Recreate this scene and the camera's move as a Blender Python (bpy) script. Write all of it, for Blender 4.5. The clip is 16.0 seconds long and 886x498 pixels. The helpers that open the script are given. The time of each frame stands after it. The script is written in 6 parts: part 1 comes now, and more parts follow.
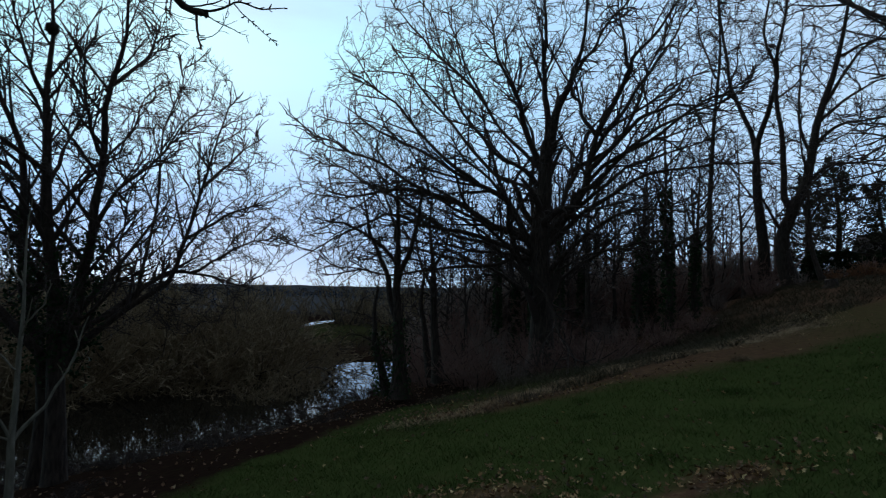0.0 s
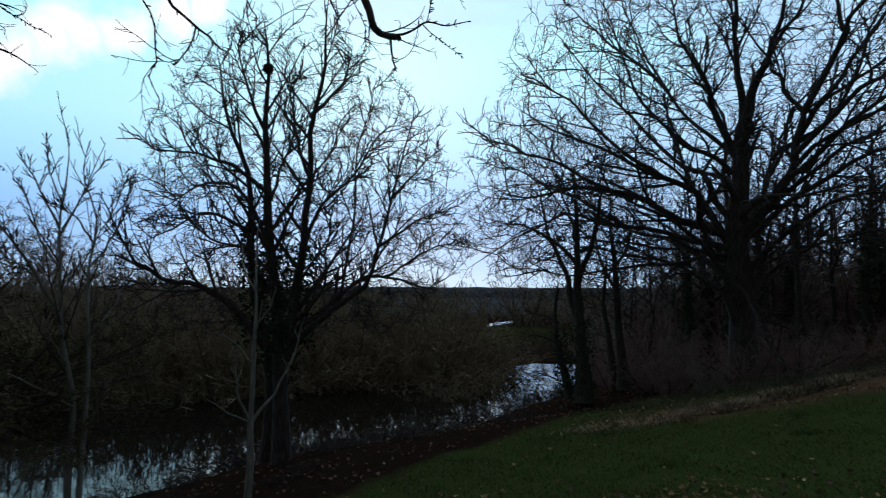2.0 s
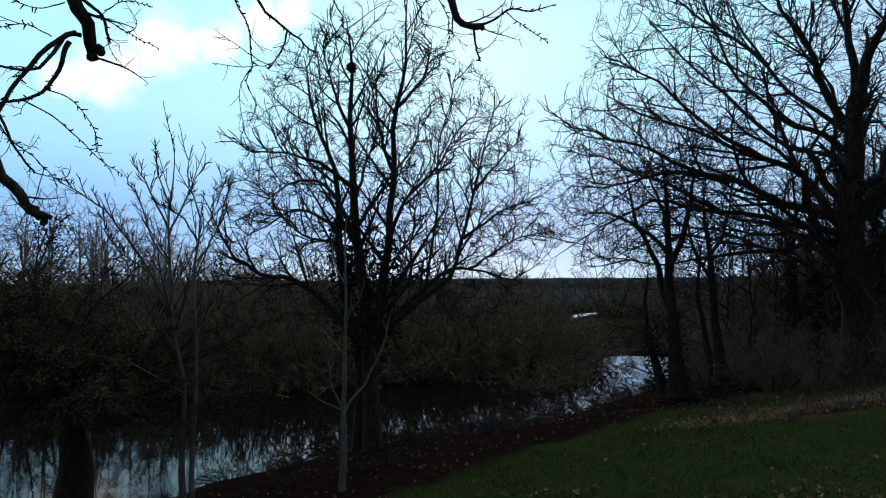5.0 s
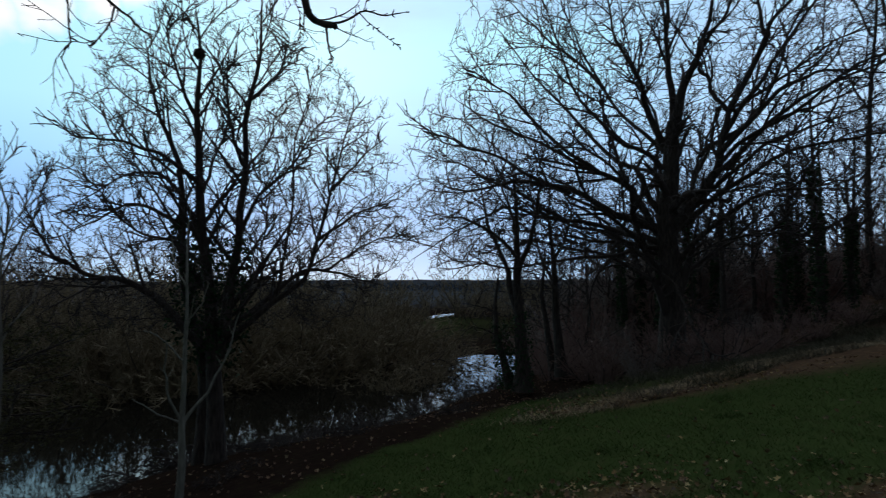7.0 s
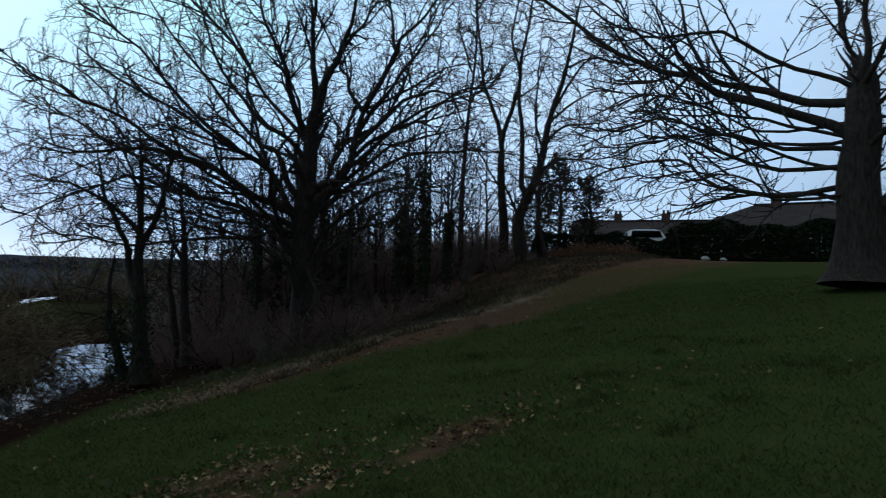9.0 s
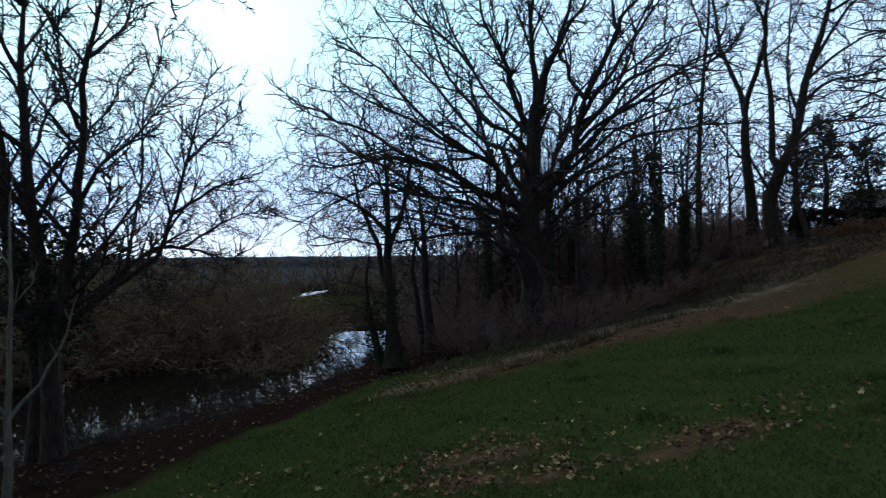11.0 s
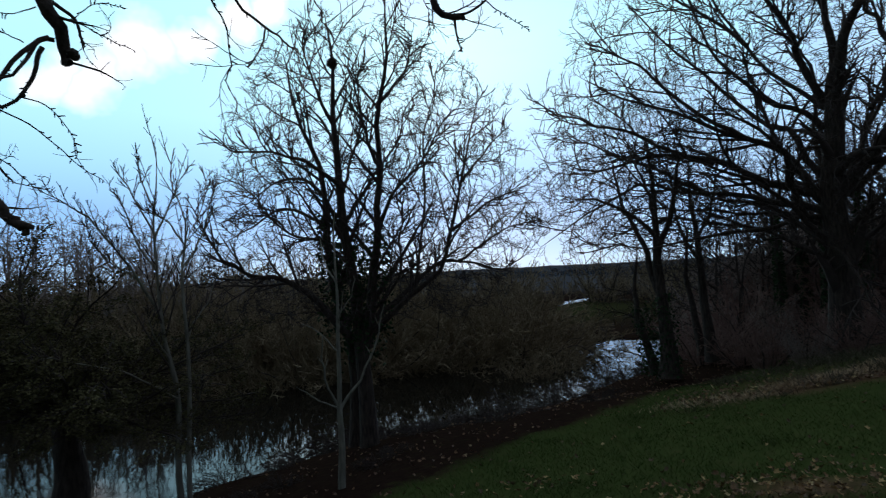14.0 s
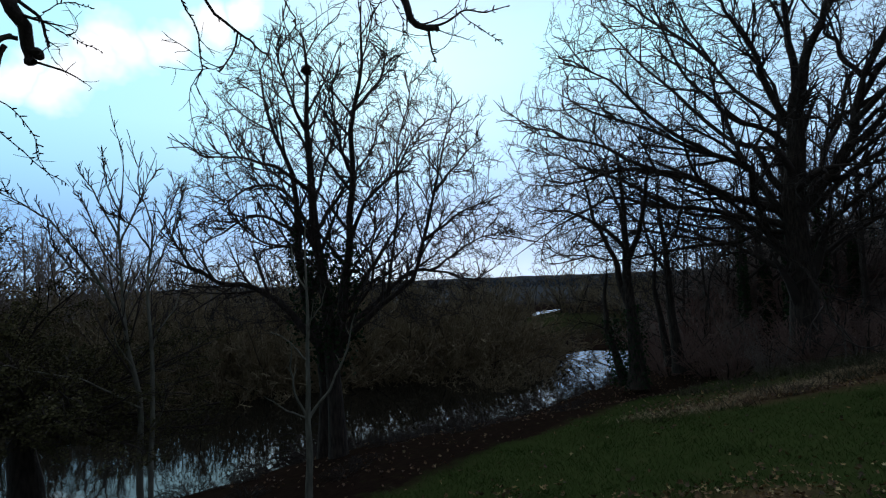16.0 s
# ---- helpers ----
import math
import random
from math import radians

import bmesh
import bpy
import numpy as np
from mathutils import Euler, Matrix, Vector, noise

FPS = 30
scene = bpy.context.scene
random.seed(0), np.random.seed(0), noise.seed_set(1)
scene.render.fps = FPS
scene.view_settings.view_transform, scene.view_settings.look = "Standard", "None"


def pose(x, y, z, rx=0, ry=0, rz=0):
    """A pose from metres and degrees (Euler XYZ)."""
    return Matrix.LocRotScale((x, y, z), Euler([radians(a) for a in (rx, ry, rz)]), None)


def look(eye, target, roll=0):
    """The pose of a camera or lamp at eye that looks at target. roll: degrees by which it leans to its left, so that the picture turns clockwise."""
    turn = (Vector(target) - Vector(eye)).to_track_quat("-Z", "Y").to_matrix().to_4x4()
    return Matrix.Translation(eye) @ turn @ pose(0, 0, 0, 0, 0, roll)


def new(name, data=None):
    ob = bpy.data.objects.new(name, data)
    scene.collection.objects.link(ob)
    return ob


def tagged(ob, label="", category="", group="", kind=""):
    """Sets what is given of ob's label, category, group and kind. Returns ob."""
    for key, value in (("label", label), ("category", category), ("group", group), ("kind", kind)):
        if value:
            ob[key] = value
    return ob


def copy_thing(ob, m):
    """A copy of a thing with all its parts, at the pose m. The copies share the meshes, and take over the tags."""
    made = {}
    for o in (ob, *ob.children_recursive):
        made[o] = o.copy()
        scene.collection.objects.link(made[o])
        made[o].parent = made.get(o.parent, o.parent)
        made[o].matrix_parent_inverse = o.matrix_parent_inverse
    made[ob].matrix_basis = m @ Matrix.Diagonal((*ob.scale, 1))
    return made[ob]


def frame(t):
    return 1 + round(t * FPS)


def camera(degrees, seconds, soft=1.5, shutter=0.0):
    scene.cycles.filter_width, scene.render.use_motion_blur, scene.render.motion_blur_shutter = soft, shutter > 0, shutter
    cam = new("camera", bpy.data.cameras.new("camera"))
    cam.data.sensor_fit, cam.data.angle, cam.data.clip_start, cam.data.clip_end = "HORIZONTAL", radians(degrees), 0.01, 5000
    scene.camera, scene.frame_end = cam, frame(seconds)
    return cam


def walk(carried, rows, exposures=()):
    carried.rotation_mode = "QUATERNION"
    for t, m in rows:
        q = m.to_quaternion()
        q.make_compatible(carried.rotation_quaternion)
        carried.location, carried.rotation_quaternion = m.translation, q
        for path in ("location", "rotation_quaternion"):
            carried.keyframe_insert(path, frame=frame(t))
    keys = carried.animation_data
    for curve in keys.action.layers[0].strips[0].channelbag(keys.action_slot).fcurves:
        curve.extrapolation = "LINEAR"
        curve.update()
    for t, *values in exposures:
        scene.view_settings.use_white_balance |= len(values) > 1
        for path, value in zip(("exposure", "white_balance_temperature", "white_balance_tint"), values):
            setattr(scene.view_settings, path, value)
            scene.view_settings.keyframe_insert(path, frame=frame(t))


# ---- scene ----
# ---------------------------------------------------------------- camera
cam = camera(75.04, 16.0, soft=1.1, shutter=0.4)
PATH = [
    (0.0, 0.059, 0.009, 1.595, 94.25, -0.69, -0.05),
    (0.5, 0.049, 0.010, 1.600, 94.09, -0.67, 2.97),
    (1.0, 0.025, -0.003, 1.607, 94.22, -0.50, 7.57),
    (1.5, 0.001, -0.016, 1.600, 94.48, -0.50, 12.65),
    (2.0, -0.023, -0.028, 1.593, 94.26, -0.07, 17.27),
    (2.5, -0.036, -0.039, 1.582, 94.11, 0.18, 20.64),
    (3.0, -0.047, -0.037, 1.582, 93.63, 0.47, 22.90),
    (3.5, -0.064, -0.048, 1.586, 93.48, 0.40, 23.67),
    (3.7, -0.073, -0.054, 1.582, 93.54, 0.51, 24.50),
    (4.7, -0.072, -0.03, 1.593, 93.45, 0.5, 25.4),
    (5.8, -0.063, -0.000, 1.605, 93.33, 0.47, 23.39),
    (6.0, -0.056, -0.001, 1.603, 93.39, 0.45, 20.93),
    (6.5, -0.032, 0.002, 1.602, 93.53, 0.42, 15.71),
    (7.0, -0.007, 0.008, 1.604, 93.51, 0.36, 11.56),
    (7.5, 0.033, 0.027, 1.603, 93.82, 0.11, 5.68),
    (8.0, 0.074, 0.028, 1.604, 93.41, -0.21, -4.14),
    (8.2, 0.075, 0.013, 1.601, 93.03, -0.43, -9.77),
    (8.7, 0.095, 0.022, 1.602, 92.3, -0.9, -19.6),
    (9.25, 0.12, 0.035, 1.603, 91.9, -1.2, -24.3),
    (9.8, 0.135, 0.045, 1.604, 91.7, -1.1, -19.9),
    (10.3, 0.135, 0.044, 1.604, 91.51, -0.73, -10.83),
    (10.5, 0.113, 0.040, 1.604, 91.50, -0.37, -6.88),
    (11.0, 0.077, 0.014, 1.611, 91.01, 0.83, -0.87),
    (11.5, 0.057, 0.018, 1.612, 90.97, 1.32, 2.65),
    (12.0, 0.024, 0.023, 1.604, 91.23, 1.65, 6.21),
    (12.5, -0.024, 0.021, 1.599, 91.64, 2.19, 11.92),
    (13.0, -0.046, 0.008, 1.594, 91.99, 2.62, 16.69),
    (13.5, -0.061, 0.001, 1.598, 92.14, 2.88, 20.75),
    (14.0, -0.085, -0.009, 1.601, 92.70, 3.04, 24.38),
    (14.5, -0.091, -0.009, 1.601, 92.81, 2.65, 26.47),
    (15.0, -0.088, -0.010, 1.605, 92.62, 2.45, 25.46),
    (15.5, -0.077, -0.013, 1.609, 92.91, 2.14, 23.38),
    (16.0, -0.072, -0.007, 1.600, 93.50, 2.40, 21.68),
]
walk(cam, [(t, pose(x, y, z, rx, ry, rz)) for t, x, y, z, rx, ry, rz in PATH],
     exposures=[(0.0, -0.08), (3.5, 0.05), (7.0, -0.08), (8.2, -0.15), (10.3, 0.53), (11.0, 0.47), (12.5, 0.15), (14.5, 0.08), (16.0, 0.05)])

# ---------------------------------------------------------------- sky and light
CLOUD_BANK = ((-0.817, 0.494, 0.297, 1260), (-0.785, 0.540, 0.304, 868), (-0.751, 0.566, 0.339, 1064),
              (-0.719, 0.590, 0.366, 868), (-0.682, 0.626, 0.379, 1260), (-0.633, 0.659, 0.406, 1540), (-0.587, 0.685, 0.432, 1540))
SUNSET = Vector((-0.36, 0.82, 0.45)).normalized()


def nodes_of(owner):
    owner.use_nodes = True
    tree = owner.node_tree
    tree.nodes.clear()
    return tree, tree.nodes, tree.links


def node(tree, kind, ins=None, operation=None, attribute_name=None):
    n = tree.nodes.new(kind)
    if operation:
        n.operation = operation
    if attribute_name:
        n.attribute_name = attribute_name
    for key, value in (ins or {}).items():
        if isinstance(value, bpy.types.NodeSocket):
            tree.links.new(value, n.inputs[key])
        else:
            n.inputs[key].default_value = value
    return n


def ramp(tree, fac, *stops):
    n = tree.nodes.new("ShaderNodeValToRGB")
    tree.links.new(fac, n.inputs[0])
    el = n.color_ramp.elements
    while len(el) < len(stops):
        el.new(0.5)
    for e, (p, c) in zip(el, stops):
        e.position = p
        e.color = (*c, 1) if len(c) == 3 else c
    return n.outputs[0]


def mix(tree, fac, a, b, blend="MIX"):
    n = tree.nodes.new("ShaderNodeMix")
    n.data_type, n.blend_type = "RGBA", blend
    for sock, v in ((n.inputs[0], fac), (n.inputs[6], a), (n.inputs[7], b)):
        if isinstance(v, bpy.types.NodeSocket):
            tree.links.new(v, sock)
        else:
            sock.default_value = v if isinstance(v, (int, float)) else (*v[:3], 1)
    return n.outputs[2]


def calc(tree, op, a, b=0.0, c=0.0, clamp=False):
    n = tree.nodes.new("ShaderNodeMath")
    n.operation, n.use_clamp = op, clamp
    for sock, v in zip(n.inputs, (a, b, c)):
        if isinstance(v, bpy.types.NodeSocket):
            tree.links.new(v, sock)
        else:
            sock.default_value = v
    return n.outputs[0]


world = bpy.data.worlds.new("dusk_sky")
scene.world = world
wt, wn, wl = nodes_of(world)
way = node(wt, "ShaderNodeTexCoord").outputs["Generated"]
xyz = node(wt, "ShaderNodeSeparateXYZ", {0: way})
up = calc(wt, "MAXIMUM", xyz.outputs[2], 0.0)
toward = node(wt, "ShaderNodeVectorMath", {0: way, 1: SUNSET}, operation="DOT_PRODUCT").outputs["Value"]
glow = ramp(wt, calc(wt, "MULTIPLY_ADD", toward, 0.5, 0.5, clamp=True), (0.3, (0.16,) * 3), (0.52, (0.45,) * 3), (0.66, (0.88,) * 3), (0.86, (1.02,) * 3))
clear = ramp(wt, up, (0.0, (0.37, 0.65, 0.96)), (0.025, (0.35, 0.62, 0.96)), (0.065, (0.25, 0.51, 0.93)), (0.13, (0.24, 0.50, 0.92)),
             (0.20, (0.35, 0.69, 0.99)), (0.27, (0.44, 0.83, 1.03)), (0.40, (0.48, 0.91, 1.07)), (0.62, (0.50, 0.64, 0.74)), (0.9, (0.29, 0.31, 0.34)))
# slate-blue cloud low down, broken by a noise field stretched along the horizon
flat_way = node(wt, "ShaderNodeVectorMath", {0: way, 1: (1.0, 1.0, 4.2)}, operation="MULTIPLY").outputs[0]
cloud_n = node(wt, "ShaderNodeTexNoise", {"Vector": flat_way, "Scale": 2.3, "Detail": 5.0, "Roughness": 0.55}).outputs[0]
east = node(wt, "ShaderNodeVectorMath", {0: way, 1: (0.85, 0.5, 0.0)}, operation="DOT_PRODUCT").outputs["Value"]
cloud_m = calc(wt, "ADD", cloud_n, calc(wt, "MULTIPLY_ADD", east, 0.4, -0.08))
cloud = ramp(wt, cloud_m, (0.42, (0, 0, 0)), (0.70, (1, 1, 1)))
aloft = calc(wt, "MULTIPLY_ADD", up, 30.0, -0.9, clamp=True)
skyc = mix(wt, calc(wt, "MULTIPLY", calc(wt, "MULTIPLY", cloud, 0.75), aloft), clear, (0.40, 0.62, 0.95))
pale = calc(wt, "MULTIPLY", calc(wt, "MULTIPLY_ADD", xyz.outputs[0], 2.2, -0.15, clamp=True), 0.75)
skyc = mix(wt, pale, skyc, mix(wt, cloud_n, (0.38, 0.63, 1.0), (0.74, 0.90, 1.04)))
puff_n = node(wt, "ShaderNodeTexNoise", {"Vector": flat_way, "Scale": 4.2, "Detail": 4.0, "Roughness": 0.5}).outputs[0]
stir = node(wt, "ShaderNodeTexNoise", {"Vector": way, "Scale": 7.0, "Detail": 4.0, "Roughness": 0.6}).outputs[1]
stir = node(wt, "ShaderNodeVectorMath", {0: stir, 1: (-0.5, -0.5, -0.5)}, operation="ADD").outputs[0]
stirred = node(wt, "ShaderNodeVectorMath", {0: stir, 1: (0.16, 0.16, 0.12), 2: way}, operation="MULTIPLY_ADD").outputs[0]
stirred = node(wt, "ShaderNodeVectorMath", {0: stirred}, operation="NORMALIZE").outputs[0]
bank_of = None
for *direction, tight in CLOUD_BANK:
    near_it = node(wt, "ShaderNodeVectorMath", {0: stirred, 1: Vector(direction).normalized()}, operation="DOT_PRODUCT").outputs["Value"]
    g = calc(wt, "POWER", calc(wt, "MAXIMUM", near_it, 0.0), tight)
    bank_of = g if bank_of is None else calc(wt, "MAXIMUM", bank_of, g)
puff = ramp(wt, calc(wt, "MULTIPLY_ADD", calc(wt, "SUBTRACT", puff_n, 0.5), 0.9, bank_of), (0.35, (0, 0, 0)), (0.95, (1, 1, 1)))
skyc = mix(wt, puff, skyc, (0.99, 0.97, 1.0))
skyc = mix(wt, 1.0, skyc, glow, "MULTIPLY")
air = node(wt, "ShaderNodeTexSky")
air.sky_type, air.sun_disc = "NISHITA", False
air.sun_elevation, air.sun_rotation = radians(24.0), math.atan2(SUNSET.x, SUNSET.y)
base_bg = node(wt, "ShaderNodeBackground", {0: skyc, 1: 1.0})
air_bg = node(wt, "ShaderNodeBackground", {0: air.outputs[0], 1: 0.012})
total = node(wt, "ShaderNodeAddShader", {0: base_bg.outputs[0], 1: air_bg.outputs[0]})
node(wt, "ShaderNodeOutputWorld", {0: total.outputs[0]})

sun_data = bpy.data.lights.new("sun", "SUN")
sun_data.energy, sun_data.angle, sun_data.color = 0.12, radians(40), (1.0, 0.93, 0.85)
sun = new("sun", sun_data)
sun.matrix_world = look((0, 0, 30), tuple(Vector((0, 0, 30)) - SUNSET))

# ---------------------------------------------------------------- materials


def surface(name, colour_fn, rough=0.9, bump=0.0, bump_scale=20.0, spec=0.2, coord="Object"):
    m = bpy.data.materials.new(name)
    t, n, l = nodes_of(m)
    where = node(t, "ShaderNodeTexCoord").outputs[coord]
    col = colour_fn(t, where)
    b = node(t, "ShaderNodeBsdfPrincipled", {"Base Color": col, "Roughness": rough, "Specular IOR Level": spec})
    if bump:
        h = node(t, "ShaderNodeTexNoise", {"Vector": where, "Scale": bump_scale, "Detail": 4.0}).outputs[0]
        bu = node(t, "ShaderNodeBump", {"Strength": bump, "Distance": 0.03, "Height": h})
        l.new(bu.outputs[0], b.inputs["Normal"])
    node(t, "ShaderNodeOutputMaterial", {0: b.outputs[0]})
    return m


def speckle(c0, c1, c2, scale=6.0, fine=60.0):
    """Two scales of variation between three colours."""
    def make(t, where):
        a = node(t, "ShaderNodeTexNoise", {"Vector": where, "Scale": scale, "Detail": 4.0}).outputs[0]
        f = node(t, "ShaderNodeTexNoise", {"Vector": where, "Scale": fine, "Detail": 2.0}).outputs[0]
        return mix(t, ramp(t, f, (0.52, (0, 0, 0)), (0.7, (0.8, 0.8, 0.8))), ramp(t, a, (0.35, c0), (0.65, c1)), c2)
    return make


def bark_colour(c0, c1, c2):
    def make(t, where):
        st = node(t, "ShaderNodeVectorMath", {0: where, 1: (1.0, 1.0, 0.22)}, operation="MULTIPLY").outputs[0]
        a = node(t, "ShaderNodeTexNoise", {"Vector": st, "Scale": 26.0, "Detail": 5.0}).outputs[0]
        f = node(t, "ShaderNodeTexNoise", {"Vector": where, "Scale": 2.5, "Detail": 3.0}).outputs[0]
        return mix(t, ramp(t, f, (0.55, (0, 0, 0)), (0.72, (0.7, 0.7, 0.7))), ramp(t, a, (0.35, c0), (0.68, c1)), c2)
    return make


BARK = surface("dark_bark", bark_colour((0.026, 0.018, 0.015), (0.075, 0.052, 0.042), (0.05, 0.041, 0.032)), 0.95, 0.6, 40)
BARK_GREY = surface("grey_bark", bark_colour((0.10, 0.088, 0.07), (0.2, 0.175, 0.14), (0.12, 0.13, 0.08)), 0.9, 0.4, 50)
TWIG = surface("twig_bark", speckle((0.03, 0.02, 0.018), (0.06, 0.04, 0.034), (0.04, 0.032, 0.024), 1.2, 9), 0.85)
TWIG_PALE = surface("pale_twig", speckle((0.12, 0.10, 0.08), (0.2, 0.17, 0.13), (0.14, 0.13, 0.09), 3, 20), 0.85)
TWIG_OLIVE = surface("olive_twig", speckle((0.13, 0.09, 0.054), (0.22, 0.157, 0.09), (0.135, 0.107, 0.06), 1.0, 8), 0.85)
TWIG_BROWN = surface("brown_twig", speckle((0.16, 0.114, 0.10), (0.27, 0.20, 0.175), (0.17, 0.13, 0.115), 0.8, 7), 0.85)
TWIG_FAR = surface("grey_brown_twig", speckle((0.16, 0.12, 0.105), (0.27, 0.205, 0.175), (0.18, 0.14, 0.12), 0.5, 5), 0.9)
TWIG_RED = surface("russet_twig", speckle((0.16, 0.088, 0.075), (0.25, 0.145, 0.12), (0.16, 0.11, 0.09), 0.8, 7), 0.85)
IVY = surface("ivy_leaf", speckle((0.012, 0.028, 0.01), (0.03, 0.055, 0.018), (0.02, 0.03, 0.012), 3, 20), 0.8, spec=0.15)

# ---------------------------------------------------------------- ground
WATER_Z = -2.1


def sst(a, b, x):
    t = np.clip((x - a) / (b - a), 0, 1)
    return t * t * (3 - 2 * t)


def river_d(x, y):
    """Metres from the near waterline; negative over the water."""
    return ((x + 9.5) - 0.47 * (y - 6.4)) / 1.105


def wave(x, y, s, k):
    return np.sin(x / s + k) * np.cos(y / s * 1.13 - k * 1.7) + 0.5 * np.sin((x + y) / s * 1.9 + 2.1 * k)


def ground_z(x, y):
    x, y = np.asarray(x, float), np.asarray(y, float)
    p = 0.167 * x - 0.036 * y
    p = np.where(p > 0.2, 0.2 + 2.2 * np.tanh((p - 0.2) / 2.2), p)
    p = p - 0.45 * sst(0.5, 5, y - 9.4 - 0.25 * x) * (1 - sst(5, 12, x))
    p = p + 0.72 * np.exp(-((x - 14.0) ** 2 + (y - 19.5) ** 2) / 25.0)
    p = np.maximum(p, -1.65) + 0.012 * wave(x, y, 0.55, 1.0) + 0.02 * wave(x, y, 1.7, 2.0)
    d = river_d(x, y)
    r = np.hypot(x, y)
    bed = -2.75
    plain = -1.75 + 0.1 * wave(x, y, 6.0, 0.5)
    s = ((x + 9.5) * 0.47 + (y - 6.4)) / 1.105
    reach = 0.6 + 0.65 * sst(6.5, 3.0, s)
    w = sst(3.5, -0.5, d + reach + 0.28 * wave(x, y, 0.7, 1.1) + 0.14 * wave(x, y, 0.27, 0.3))
    edge = np.interp(s, [-14, -6, 2, 7, 13, 15, 19, 24], [-23, -20, -14.5, -11.2, -8.5, -7.3, -5.6, -5.2]) + 0.4 * wave(x, y, 4.0, 3.0)
    far_bank = np.maximum(sst(edge, edge - 1.6, d) * sst(34, 27, s), sst(30.5, 33.0, y - 0.15 * x))
    far_bank = np.where(s > 27, np.maximum(far_bank, sst(30.5, 33.0, y - 0.15 * x)), far_bank)
    pond = np.exp(-(((x + 13.7 + 0.04 * (y - 60)) / 1.2) ** 2 + ((y - 64) / 12.0) ** 2) ** 2)
    plain = plain - 0.9 * pond
    low = bed * (1 - far_bank) + plain * far_bank
    low = low * (1 - sst(60, 90, r)) + plain * sst(60, 90, r)
    z = p * (1 - w) + np.where(d < 3.5, low, -2.4) * w
    hill = (4.5 + 1.6 * wave(x, y, 130.0, 0.3)) * sst(350, 950, r) + (1.6 * wave(x, y, 23.0, 1.3) + 0.9 * wave(x, y, 7.0, 0.9)) * sst(300, 500, r)
    ridge = (9.0 + 5.0 * wave(x, y, 420.0, 0.9)) * sst(900, 1600, r)
    return z + hill + np.maximum(ridge, 0)


def path_line(x):
    """Where the worn strip of leaves runs along the foot of the lawn."""
    return 0.5 * (lawn_edge(x) + rough_edge(x))


def lawn_edge(x):
    return np.interp(x, [-1.0, 1.2, 3.1, 5.0, 6.2, 7.9, 10.0, 13.0, 18.0], [8.7, 9.0, 9.4, 9.6, 9.9, 10.6, 11.4, 12.7, 14.2])


def rough_edge(x):
    return np.interp(x, [-1.0, 0.3, 1.3, 2.5, 4.0, 6.1, 9.4, 12.0, 18.0], [8.9, 9.15, 9.8, 10.6, 11.6, 12.6, 15.0, 16.0, 18.0])


def soil_amount(x, y):
    """1 on bare soil and litter, 0 on grass."""
    d = river_d(x, y)
    n = 0.35 * wave(x, y, 0.8, 0.7) + 0.25 * wave(x, y, 0.31, 2.2)
    off = y - path_line(x)
    right = sst(-1.5, 0.5, x)
    low, high = lawn_edge(x), rough_edge(x)
    strip = sst(-0.7, 0.5, y - low + 0.5 * n) * sst(0.4, -0.3, y - high + 0.35 * n) * right * (0.9 - 0.38 * sst(4.5, 9.5, x))
    rough = (0.33 + 0.32 * sst(6, 11, x)) * sst(-0.3, 0.4, y - high + n) * right
    wood = sst(15.2, 16.8, y + n + 0.1 * x) * (1 - 0.3 * sst(16, 24, x))
    bank = sst(6.2, 5.5, d + 0.5 * n)
    meadow = np.exp(-(((x + 11) / 9.0) ** 2 + ((y - 48) / 12.0) ** 2))
    heap = 0.75 * np.exp(-((x - 0.5) / 0.5) ** 2 - ((y - 5.0) / 0.28) ** 2) + 1.5 * np.exp(-((x - 2.3) / 0.34) ** 2 - ((y - 4.55) / 0.19) ** 2) + 1.3 * np.exp(-((x - 0.3) / 0.25) ** 2 - ((y - 4.45) / 0.14) ** 2) + 1.2 * np.exp(-((x - 0.85) / 0.2) ** 2 - ((y - 4.25) / 0.1) ** 2) + 1.1 * np.exp(-((x - 1.8) / 0.22) ** 2 - ((y - 4.34) / 0.12) ** 2)
    s = np.clip(np.maximum.reduce([strip, wood, bank, rough, heap + 0.3 * n * heap]), 0, 1)
    return s * (1 - 0.5 * meadow * (d < 0))


def make_mesh(name, verts, faces):
    """A mesh from arrays: faces is (n, 3) or (n, 4)."""
    me = bpy.data.meshes.new(name)
    n, k = faces.shape
    me.vertices.add(len(verts))
    me.vertices.foreach_set("co", np.ascontiguousarray(verts, dtype=np.float32).ravel())
    me.loops.add(n * k)
    me.loops.foreach_set("vertex_index", np.ascontiguousarray(faces, dtype=np.int32).ravel())
    me.polygons.add(n)
    me.polygons.foreach_set("loop_start", np.arange(n, dtype=np.int32) * k)
    me.polygons.foreach_set("use_smooth", np.ones(n, dtype=bool))
    me.update(calc_edges=True)
    return me


def grid_faces(a, b):
    i = np.arange(a * b).reshape(a, b)
    return np.stack([i[:-1, :-1], i[1:, :-1], i[1:, 1:], i[:-1, 1:]], -1).reshape(-1, 4)


def part(name, mesh, material, parent, label="", smooth=True):
    """Links one mesh under a thing; mesh is a bmesh or a ready mesh."""
    if isinstance(mesh, bmesh.types.BMesh):
        me = bpy.data.meshes.new(name)
        mesh.to_mesh(me)
        mesh.free()
        if smooth:
            me.polygons.foreach_set("use_smooth", np.ones(len(me.polygons), dtype=bool))
        mesh = me
    if not mesh.materials:
        mesh.materials.append(material)
    ob = new(name, mesh)
    ob.parent = parent
    return tagged(ob, label)


